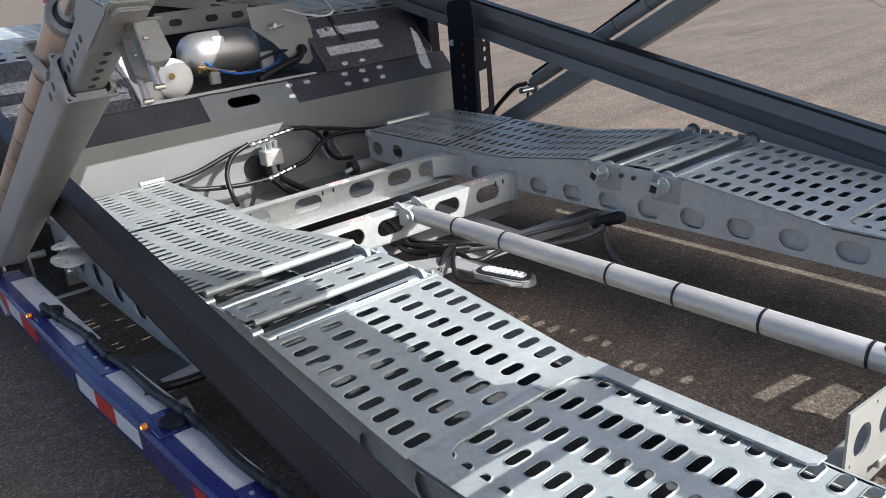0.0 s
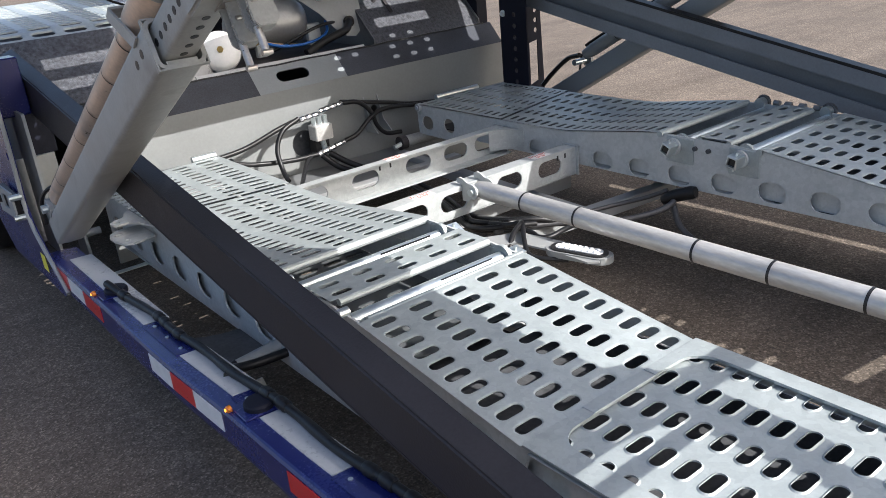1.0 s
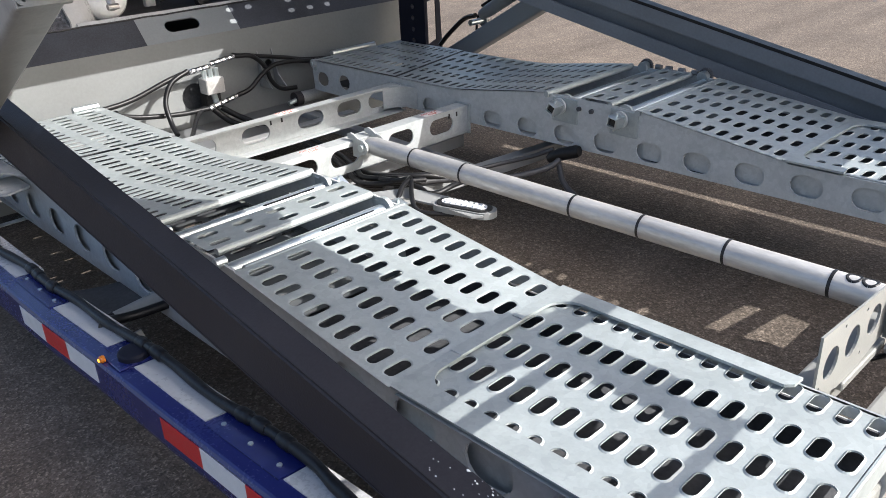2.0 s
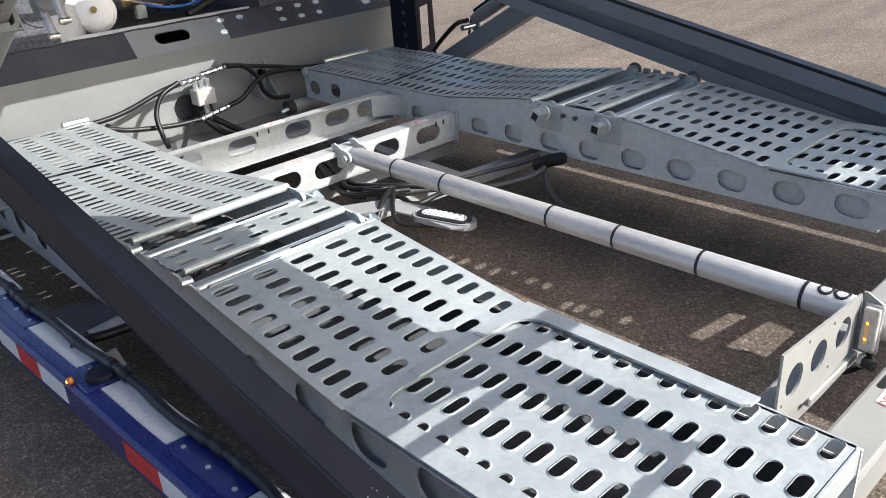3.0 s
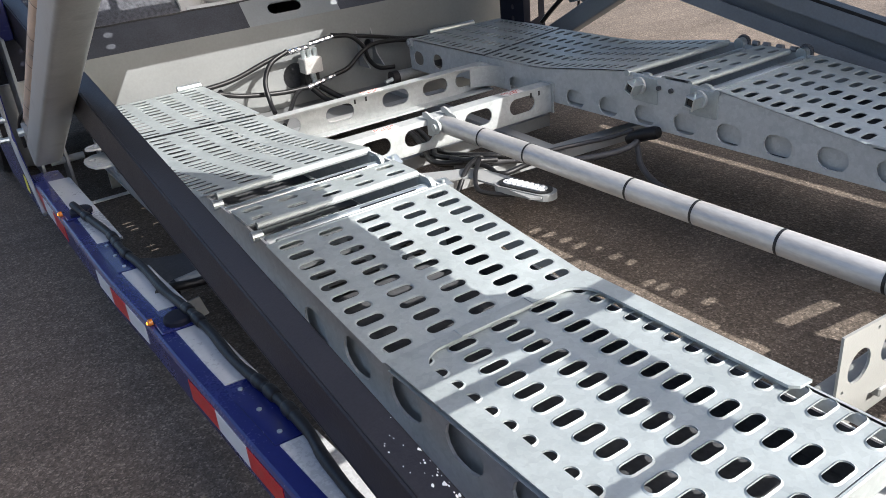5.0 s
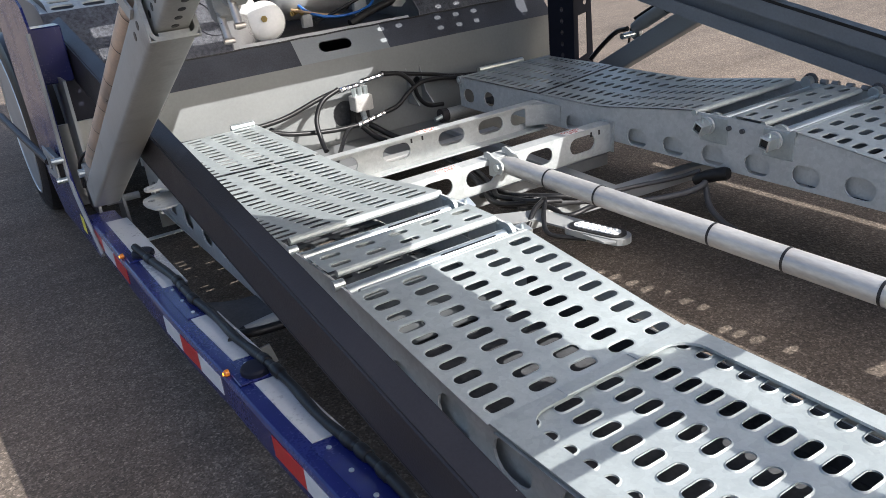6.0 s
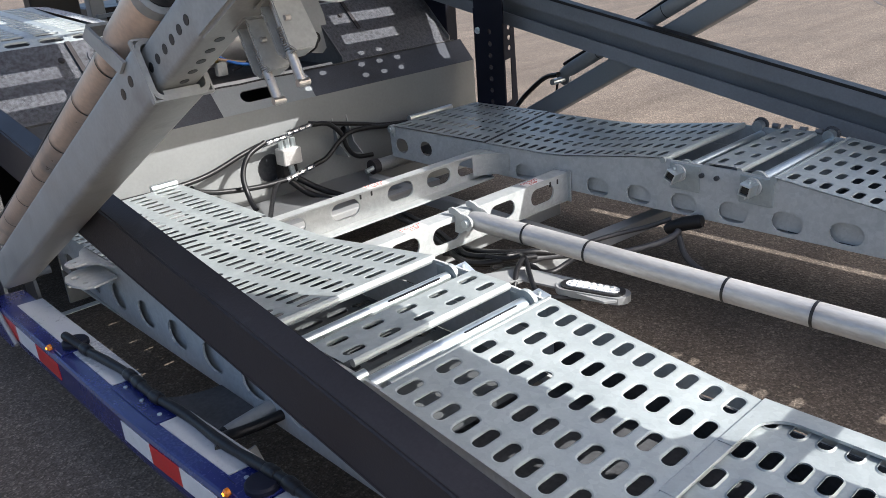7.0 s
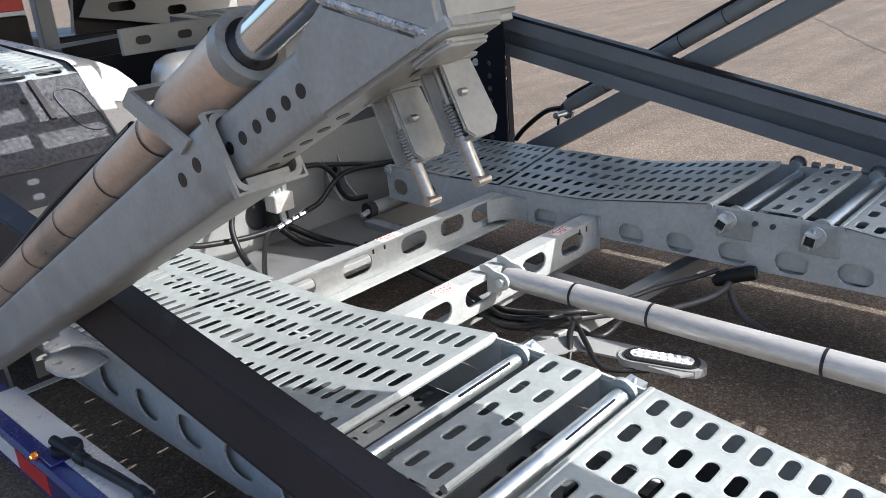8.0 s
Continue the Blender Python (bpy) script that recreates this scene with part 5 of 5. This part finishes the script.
hose("black_hose", [(0.16, 4.0, 0.735), (0.25, 4.01, 0.765), (0.34, 4.03, 0.785), (0.42, 4.05, 0.80), (0.475, 4.10, 0.83)], 0.019, RUBBER, "thick ribbed black hose")
hose("clear_hose", [(0.44, 4.16, 1.03), (0.50, 4.05, 1.0), (0.58, 4.02, 0.985), (0.66, 4.06, 1.0), (0.70, 4.2, 1.06)], 0.006, LENS, "looped clear plastic drain hose")
bp = thing("end_bracket", "grey rounded steel bracket plate with a black grommet", "bracket")
out = [(0.24, 1.06), (0.24, 0.96), (0.33, 0.885), (0.40, 0.80), (0.45, 0.765), (0.50, 0.757), (0.54, 0.785), (0.562, 0.85), (0.562, 0.93), (0.55, 1.0), (0.50, 1.06)]
part("plate", plate_with_holes(out, [], lambda a, b, d: (a, 4.10 + 0.25 * (b - 0.8) + d, b), 0.008), GREY, bp)
part("grommet", tube([(0.475, 4.095, 0.83), (0.475, 4.108, 0.83)], 0.028, sides=18), RUBBER, bp, "black rubber grommet")
part("fitting", tube([(0.34, 4.14, 0.965), (0.34, 4.09, 0.965)], 0.012, sides=8), BRIGHT, bp)
part("fitting", tube([(0.31, 4.10, 0.955), (0.39, 4.10, 0.962)], 0.007, sides=8), BRIGHT, bp)
part("side_rail", box(-0.05, 0.47, 4.60, 4.62, 0.95, 1.06, 0.003), GREY, bp)
for x in (0.05, 0.25, 0.4):
    part("long_hole", extrude_outline([(x + a, 4.598, 1.005 + b) for a, b in stadium(0.07, 0.035)], (0, 0.003, 0)), TAPE_BLACK, bp)

# ---- trailer front, far behind the bay ----
fs = thing("front_frame", "grey steel frame of the trailer front with a dark opening", "frame")
part("frame_post", box(0.02, 0.10, 5.55, 5.62, 0.0, 1.5, 0.004), GREY, fs)
part("frame_post", box(-1.05, -0.97, 5.55, 5.62, 0.0, 1.5, 0.004), GREY, fs)
part("brace_rod", tube([(0.225, 5.60, 1.16), (0.185, 5.58, 1.0)], 0.008, sides=8), GREY, fs)
part("light_bar", extrude_outline([(0.03, 5.50, 0.935), (0.74, 5.30, 0.985), (0.74, 5.30, 1.0), (0.03, 5.50, 0.955)], (0, 0.02, 0)), GREY, fs)
# dark boxes fill the frame's opening in place of its shade
part("dark_infill", box(0.10, 1.2, 5.62, 6.3, 0.5, 0.98, 0.01), DARK, fs)
part("dark_infill", box(-1.1, 0.0, 5.62, 6.3, 0.3, 0.80, 0.01), DARK, fs)
out = [(0.24, 1.07), (0.30, 1.16), (0.30, 1.4), (1.2, 1.4), (1.2, 0.93), (0.85, 0.955)]
part("pierced_plate", plate_with_holes(out, [moved(stadium(0.16, 0.05, 6), 0.48, 1.10), moved(stadium(0.12, 0.05, 6), 0.80, 1.05)], lambda a, b, d: (a, 5.58 + d, b), 0.008), GREY, fs, "grey plate with long holes")
# dark panel added behind the long holes as their shade
part("dark_back_panel", box(0.24, 1.2, 5.66, 5.68, 0.9, 1.4), DARK, fs)
rl = thing("rear_light", "red and white striped light box with a black ribbed foot", "light")
part("red_band", box(-0.30, -0.055, 5.5, 5.6, 1.135, 1.20, 0.004), RED, rl)
part("white_band", box(-0.30, -0.053, 5.498, 5.6, 1.115, 1.135, 0.002), WHITE, rl)
part("foot", box(-0.30, -0.05, 5.5, 5.6, 0.85, 1.112, 0.006), RUBBER, rl)

# ---- hydraulic valve with its hoses ----
vb = thing("hydraulic_valve", "small grey valve block with bright fittings on the bulkhead", "valve")
part("block", box(0.015, 0.105, 3.765, 3.835, 0.375, 0.445, 0.004), ALU, vb)
part("stem", tube([(0.06, 3.80, 0.38), (0.07, 3.80, 0.315)], 0.014, sides=12), BRIGHT, vb)
part("lower_body", box(0.02, 0.10, 3.80, 3.86, 0.30, 0.375, 0.006), RUBBER, vb)
for i, x in enumerate((0.03, 0.06, 0.09)):
    part("fitting", tube([(x, 3.80, 0.443), (x, 3.80, 0.482)], 0.011, sides=6), BRIGHT, vb)
for a, b in (((-0.07, 3.80, 0.515), (0.055, 3.79, 0.525)), ((0.06, 3.79, 0.535), (0.19, 3.80, 0.545)), ((0.02, 3.78, 0.345), (0.165, 3.78, 0.372))):
    part("hose_end", tube([Vector(a).lerp(Vector(b), k / 12) - Vector((0, 0, 0.03)) for k in range(13)], [0.0135 if k % 3 else 0.0116 for k in range(13)], sides=10), CHROME, vb, "bright crimped hose end")
BLACK_HOSES = [
    ([(-0.07, 3.80, 0.515), (-0.16, 3.80, 0.495), (-0.30, 3.80, 0.455), (-0.42, 3.80, 0.44), (-0.60, 3.81, 0.435), (-0.85, 3.82, 0.44)], 0.011),
    ([(-0.05, 3.79, 0.525), (-0.14, 3.78, 0.49), (-0.19, 3.76, 0.42), (-0.20, 3.72, 0.34), (-0.21, 3.66, 0.30)], 0.011),
    ([(0.19, 3.80, 0.545), (0.28, 3.80, 0.53), (0.345, 3.80, 0.47), (0.37, 3.80, 0.40), (0.42, 3.80, 0.35), (0.5, 3.79, 0.34)], 0.011),
    ([(0.165, 3.78, 0.372), (0.24, 3.78, 0.39), (0.32, 3.79, 0.44), (0.40, 3.80, 0.468), (0.52, 3.81, 0.462), (0.62, 3.82, 0.445), (0.8, 3.83, 0.43)], 0.011),
    ([(0.19, 3.81, 0.55), (0.35, 3.81, 0.515), (0.48, 3.82, 0.485), (0.60, 3.83, 0.455), (0.8, 3.83, 0.43)], 0.010),
    ([(0.02, 3.78, 0.345), (-0.12, 3.78, 0.35), (-0.3, 3.79, 0.375), (-0.42, 3.79, 0.41), (-0.6, 3.8, 0.425)], 0.011),
    ([(0.05, 3.80, 0.33), (0.10, 3.75, 0.27), (0.16, 3.65, 0.24), (0.2, 3.4, 0.225)], 0.014),
    ([(0.09, 3.80, 0.33), (0.15, 3.74, 0.28), (0.2, 3.65, 0.25), (0.26, 3.4, 0.23)], 0.014),
    ([(0.0, 3.79, 0.35), (-0.06, 3.75, 0.33), (-0.14, 3.66, 0.29), (-0.22, 3.55, 0.27)], 0.010),
]
for ctrl, r in BLACK_HOSES:
    hose("hydraulic_hose", [(x, y, z - 0.03) for x, y, z in ctrl], r, RUBBER, "black rubber hydraulic hose in front of the bulkhead")
part_cyl = thing("small_cylinder", "dark grey hydraulic cylinder under the track front", "cylinder")
part("barrel", tube([(0.46, 3.73, 0.272), (0.76, 3.72, 0.27)], 0.03, sides=18), GREY_LEG, part_cyl, smooth=True)
part("end_cap", tube([(0.44, 3.73, 0.272), (0.475, 3.73, 0.272)], 0.034, sides=18), DARK, part_cyl)
part("hose_fitting", tube([(0.45, 3.72, 0.272), (0.40, 3.72, 0.262)], 0.012, sides=8), BRIGHT, part_cyl)
# bundle lying on the lower beam, tied to the far track
for dx, dz in ((0, 0), (0.02, 0.012), (-0.02, 0.01), (0.01, -0.012)):
    hose("chassis_cable", [(0.2 + dx, 3.5, 0.23 + dz), (0.10 + dx, 3.0, 0.235 + dz), (0.0 + dx, 2.75, 0.25 + dz), (-0.08 + dx, 2.58 + dx, 0.275 + dz), (-0.02, 2.47 + dx, 0.285 + dz), (0.07, 2.45 + dx, 0.27 + dz)], 0.0095, RUBBER, "black rubber cable under the cross member", "cable")
hose("chassis_cable", [(-0.06, 2.50, 0.275), (0.05, 2.46, 0.268), (0.156, 2.40, 0.262), (0.288, 2.28, 0.256), (0.40, 2.205, 0.268), (0.475, 2.175, 0.288), (0.512, 2.19, 0.313)], 0.011, CABLE, "grey-black cable running to the far track", "cable")
hose("chassis_cable", [(-0.06, 2.53, 0.28), (0.10, 2.475, 0.262), (0.25, 2.42, 0.258), (0.40, 2.37, 0.262), (0.48, 2.29, 0.285), (0.515, 2.22, 0.318)], 0.008, CABLE, "grey-black cable running to the far track", "cable")
hose("lamp_cable", [(-0.02, 2.74, 0.25), (-0.05, 2.58, 0.285), (-0.045, 2.47, 0.30), (-0.025, 2.41, 0.315), (-0.06, 2.355, 0.332), (-0.133, 2.275, 0.330), (-0.173, 2.218, 0.31), (-0.165, 2.18, 0.30), (-0.11, 2.11, 0.295)], 0.0075, RUBBER, "black lamp cable tied to the arm", "cable")
hose("lamp_cable", [(-0.04, 2.74, 0.25), (-0.05, 2.56, 0.29), (-0.04, 2.45, 0.305), (-0.025, 2.405, 0.32), (-0.06, 2.365, 0.335), (-0.12, 2.335, 0.33), (-0.165, 2.305, 0.31), (-0.20, 2.29, 0.27)], 0.0085, RUBBER, "black cable looping below the lamp arm", "cable")
hose("chassis_cable", [(-0.01, 2.74, 0.25), (-0.03, 2.50, 0.28), (0.004, 2.427, 0.28), (0.010, 2.383, 0.275), (0.006, 2.350, 0.27), (0.033, 2.325, 0.27), (0.097, 2.325, 0.275), (0.17, 2.345, 0.265)], 0.009, RUBBER, "black rubber cable looping under the bar", "cable")
hose("chassis_cable", [(0.03, 2.78, 0.25), (0.0, 2.62, 0.275), (0.01, 2.52, 0.29), (0.05, 2.47, 0.29), (0.10, 2.435, 0.285), (0.17, 2.40, 0.26)], 0.011, RUBBER, "black rubber cable looping under the bar", "cable")
hose("hanging_cable", [(0.50, 2.20, 0.315), (0.485, 2.17, 0.27), (0.46, 2.13, 0.225), (0.43, 2.05, 0.20), (0.38, 1.92, 0.20), (0.30, 1.84, 0.215), (0.20, 1.82, 0.255), (0.10, 1.85, 0.31), (0.03, 1.88, 0.345)], 0.0105, CABLE, "grey-black cable hanging from the track", "cable")
tagged(part("cable_tie_sleeve", tube([(0.492, 2.225, 0.284), (0.498, 2.21, 0.294), (0.505, 2.18, 0.309), (0.510, 2.15, 0.320), (0.515, 2.12, 0.330), (0.517, 2.108, 0.333)], [0.015, 0.021, 0.0235, 0.0225, 0.023, 0.019], sides=16), RUBBER, smooth=True), "black sleeve binding the cables to the track", "sleeve")

# ---- near front corner: fender plate, wheel, latch ----
fp = thing("fender_plate", "dark blue fender plate with cut-outs above the rail", "fender")
edge = [(3.22, 0.262), (3.293, 0.302), (3.42, 0.372), (3.50, 0.43), (3.53, 0.50), (3.515, 0.60), (3.495, 0.74), (3.49, 0.86), (3.49, 0.97)]
out = edge + [(3.49, 0.99), (3.53, 1.05), (3.62, 1.08), (4.25, 1.08), (4.33, 0.98), (4.30, 0.70), (4.24, 0.42), (4.15, 0.29), (3.99, 0.205), (3.6, 0.225), (3.3, 0.225)]
part("plate", plate_with_holes(out, [moved(ring_of(0.014, 12), 3.58, 0.66)], lambda a, b, d: (-1.262 + d, a, b), 0.008), BLUE, fp)
part("edge_bead", tube(curve_points([(-1.264, a, b) for a, b in edge], 5), 0.007, sides=8), GREY, fp, "grey edge bead")
part("sticker", box(-1.2715, -1.2705, 3.40, 3.46, 0.285, 0.345), STICKER_YELLOW, fp, "yellow and black safety sticker")
part("upper_box", box(-1.252, -1.145, 3.60, 3.69, 0.78, 0.972, 0.004), BLUE, fp, "blue painted box end")
part("inner_web", box(-1.2, -1.19, 3.5, 3.68, 0.30, 0.8), GREY, fp)
lt = thing("door_latch", "grey steel latch bracket on the fender", "latch")
part("bracket", plate_with_holes([(3.54, 0.45), (3.80, 0.43), (3.80, 0.535), (3.54, 0.545)], [[(3.63, 0.47), (3.71, 0.465), (3.71, 0.515), (3.63, 0.52)]], lambda a, b, d: (-1.295 + d, a, b), 0.006), GREY, lt)
part("backing", box(-1.286, -1.27, 3.56, 3.78, 0.445, 0.53), DARK, lt)
part("stay_bar", tube([(-1.292, 3.74, 0.485), (-1.315, 3.95, 0.51), (-1.36, 4.4, 0.566)], 0.014, sides=10), DARK, lt, "dark round stay bar")
for z in (0.458, 0.53):
    part("latch_bolt", tube([(-1.305, 3.53, z), (-1.265, 3.53, z)], 0.011, sides=10), BRIGHT, lt)
wh = thing("wheel", "black rubber trailer wheel behind the fender", "wheel")
wy, wz = 4.80, 0.43
part("tyre", tube([(x, wy, wz) for x in (-1.24, -1.262, -1.268, -1.25, -1.22, -1.02, -0.99, -0.98)], [0.32, 0.335, 0.385, 0.42, 0.43, 0.43, 0.385, 0.30], sides=56), RUBBER, wh, "black rubber tyre", smooth=True)
rim = part("rim", tube([(x, wy, wz) for x in (-1.268, -1.262, -1.225, -1.19, -1.185, -1.20)], [0.335, 0.318, 0.30, 0.22, 0.12, 0.11], sides=48), GREY, wh, "pale metal rim with a deep dish", smooth=True)
part("rim_bead", tube([(-1.266, wy + 0.328 * math.cos(2 * math.pi * k / 40), wz + 0.328 * math.sin(2 * math.pi * k / 40)) for k in range(41)], 0.006, sides=8), BRIGHT, rim, "bright rim edge")
part("hub", tube([(-1.19, wy, wz), (-1.25, wy, wz), (-1.256, wy, wz)], [0.10, 0.085, 0.06], sides=28), DARK_STEEL, rim, smooth=True)
for k in range(10):
    a = 2 * math.pi * k / 10
    part("wheel_nut", hexbolt((-1.19, wy + 0.155 * math.cos(a), wz + 0.155 * math.sin(a)), (-1, 0, 0), 0.015, 0.03), BRIGHT, rim)
ps = thing("pivot_plates", "grey steel pivot plates carrying the leg foot", "bracket")
part("plate", extrude_outline([(-1.11, a, b) for a, b in ((3.63, 0.17), (3.49, 0.19), (3.51, 0.30), (3.53, 0.38), (3.56, 0.405), (3.63, 0.41))], (0.01, 0, 0)), DARK_STEEL, ps)
part("cross_pin", tube([(-1.16, 3.56, 0.33), (-1.04, 3.56, 0.33)], 0.014, sides=12), GREY, ps)
part("back_plate", box(-1.25, -1.09, 3.70, 3.712, 0.30, 0.615), GREY, ps)
part("upper_plate", box(-1.185, -1.075, 3.702, 3.71, 0.617, 0.775, 0.001), NAVY, ps, "dark blue plate above the pivot")
tt = thing("track_tab", "galvanised lifting tab on the outer edge of the track", "bracket")
upper = [(-0.985, 3.345), (-1.010, 3.315), (-1.025, 3.275), (-1.062, 3.262), (-1.078, 3.248), (-1.083, 3.232), (-1.078, 3.216), (-1.062, 3.205), (-1.030, 3.205), (-1.010, 3.175), (-0.985, 3.10)]
part("tab", plate_with_holes(upper, [moved(stadium(0.024, 0.014, 6), -1.060, 3.233)], lambda a, b, d: (a, b, 0.433 + d), 0.007), ZINC_BEAM, tt, "narrow rounded tab with a hole")
lower = [(-0.985, 3.25), (-1.03, 3.262), (-1.06, 3.258), (-1.09, 3.235), (-1.102, 3.2), (-1.10, 3.15), (-1.085, 3.105), (-1.06, 3.088), (-1.03, 3.095), (-0.985, 3.11)]
part("tab", plate_with_holes(lower, [moved(ring_of(0.013, 12), -1.072, 3.20), moved(ring_of(0.008, 10), -1.066, 3.135)], lambda a, b, d: (a, b, 0.400 + d), 0.007), ZINC_BEAM, tt, "broad rounded tab with two holes")

# ---- upper deck out of sight, its sheets added and cut to shade the lower one ----
ud = thing("upper_deck", "unseen upper deck of the transporter, added and cut to shade the tracks", "upper deck")
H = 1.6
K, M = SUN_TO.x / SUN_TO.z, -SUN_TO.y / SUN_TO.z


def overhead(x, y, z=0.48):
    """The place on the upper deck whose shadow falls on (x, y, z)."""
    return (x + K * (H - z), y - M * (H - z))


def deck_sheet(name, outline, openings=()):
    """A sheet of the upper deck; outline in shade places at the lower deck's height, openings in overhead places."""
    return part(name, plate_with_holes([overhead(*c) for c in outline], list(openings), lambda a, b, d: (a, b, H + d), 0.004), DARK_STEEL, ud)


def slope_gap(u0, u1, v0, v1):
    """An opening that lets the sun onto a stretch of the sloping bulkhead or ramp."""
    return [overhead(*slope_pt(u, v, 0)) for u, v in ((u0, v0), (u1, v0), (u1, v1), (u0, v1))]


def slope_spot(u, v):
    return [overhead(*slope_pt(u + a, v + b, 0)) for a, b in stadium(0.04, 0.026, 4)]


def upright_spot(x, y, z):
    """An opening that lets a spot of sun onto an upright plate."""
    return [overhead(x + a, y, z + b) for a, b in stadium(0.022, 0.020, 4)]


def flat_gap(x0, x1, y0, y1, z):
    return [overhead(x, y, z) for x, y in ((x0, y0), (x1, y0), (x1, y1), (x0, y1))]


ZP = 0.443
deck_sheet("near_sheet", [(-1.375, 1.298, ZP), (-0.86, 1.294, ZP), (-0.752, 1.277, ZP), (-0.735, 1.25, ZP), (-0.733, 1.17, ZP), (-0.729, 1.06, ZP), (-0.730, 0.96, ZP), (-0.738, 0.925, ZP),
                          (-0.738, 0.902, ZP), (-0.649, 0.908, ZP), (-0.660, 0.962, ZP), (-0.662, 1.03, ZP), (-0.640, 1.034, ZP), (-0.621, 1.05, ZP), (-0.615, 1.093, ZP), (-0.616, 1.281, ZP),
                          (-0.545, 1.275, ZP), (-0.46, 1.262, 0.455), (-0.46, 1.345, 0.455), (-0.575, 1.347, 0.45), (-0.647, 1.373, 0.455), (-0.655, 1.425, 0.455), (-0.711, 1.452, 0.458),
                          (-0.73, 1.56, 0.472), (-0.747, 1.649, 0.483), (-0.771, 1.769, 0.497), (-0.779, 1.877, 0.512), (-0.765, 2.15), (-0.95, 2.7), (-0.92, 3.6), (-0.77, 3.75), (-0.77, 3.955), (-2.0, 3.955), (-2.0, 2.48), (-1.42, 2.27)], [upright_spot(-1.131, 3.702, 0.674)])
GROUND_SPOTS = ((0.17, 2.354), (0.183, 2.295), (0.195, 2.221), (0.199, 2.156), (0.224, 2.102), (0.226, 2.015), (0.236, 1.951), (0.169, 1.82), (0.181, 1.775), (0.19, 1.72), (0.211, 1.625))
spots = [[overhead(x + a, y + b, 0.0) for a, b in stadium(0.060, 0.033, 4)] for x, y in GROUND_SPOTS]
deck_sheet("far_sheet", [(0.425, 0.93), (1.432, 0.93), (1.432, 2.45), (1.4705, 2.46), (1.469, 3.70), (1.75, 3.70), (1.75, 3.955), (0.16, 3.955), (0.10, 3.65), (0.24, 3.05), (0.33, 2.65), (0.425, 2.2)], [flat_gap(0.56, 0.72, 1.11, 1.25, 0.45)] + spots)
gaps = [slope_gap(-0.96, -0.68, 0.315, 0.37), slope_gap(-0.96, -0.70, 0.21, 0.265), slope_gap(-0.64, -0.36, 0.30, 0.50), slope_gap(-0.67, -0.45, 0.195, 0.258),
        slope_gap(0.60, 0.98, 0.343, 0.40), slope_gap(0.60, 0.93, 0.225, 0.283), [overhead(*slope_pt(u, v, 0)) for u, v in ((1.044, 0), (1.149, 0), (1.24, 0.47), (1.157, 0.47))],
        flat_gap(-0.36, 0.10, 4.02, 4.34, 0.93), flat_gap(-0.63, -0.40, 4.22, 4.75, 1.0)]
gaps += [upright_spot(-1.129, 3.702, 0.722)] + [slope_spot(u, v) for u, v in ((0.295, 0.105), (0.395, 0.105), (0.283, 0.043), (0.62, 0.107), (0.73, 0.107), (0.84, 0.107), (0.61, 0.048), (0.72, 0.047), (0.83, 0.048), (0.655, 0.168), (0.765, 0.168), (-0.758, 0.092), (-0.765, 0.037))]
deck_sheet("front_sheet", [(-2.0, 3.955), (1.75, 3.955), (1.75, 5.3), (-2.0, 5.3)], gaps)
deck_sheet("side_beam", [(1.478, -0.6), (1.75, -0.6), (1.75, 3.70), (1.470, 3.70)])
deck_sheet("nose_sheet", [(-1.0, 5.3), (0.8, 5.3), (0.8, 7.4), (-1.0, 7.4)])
# bar added to keep the sun off a cross member's web
deck_sheet("web_shade_bar", [(-0.47, 2.898), (0.45, 2.898), (0.45, 3.008), (-0.47, 3.008)])
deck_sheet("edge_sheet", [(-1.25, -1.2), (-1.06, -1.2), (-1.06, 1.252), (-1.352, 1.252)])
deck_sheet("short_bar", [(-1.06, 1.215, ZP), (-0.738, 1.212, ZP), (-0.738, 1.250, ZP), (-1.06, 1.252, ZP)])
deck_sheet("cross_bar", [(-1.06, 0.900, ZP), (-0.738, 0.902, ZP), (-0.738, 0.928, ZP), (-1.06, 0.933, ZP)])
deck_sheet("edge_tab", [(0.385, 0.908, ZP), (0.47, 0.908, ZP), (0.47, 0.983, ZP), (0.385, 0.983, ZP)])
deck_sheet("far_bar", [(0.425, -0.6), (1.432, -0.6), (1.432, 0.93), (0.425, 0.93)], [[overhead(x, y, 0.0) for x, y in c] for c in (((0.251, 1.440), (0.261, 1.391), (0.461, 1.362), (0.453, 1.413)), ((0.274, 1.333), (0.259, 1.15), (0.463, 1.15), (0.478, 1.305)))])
# unseen posts added to carry the shading sheets
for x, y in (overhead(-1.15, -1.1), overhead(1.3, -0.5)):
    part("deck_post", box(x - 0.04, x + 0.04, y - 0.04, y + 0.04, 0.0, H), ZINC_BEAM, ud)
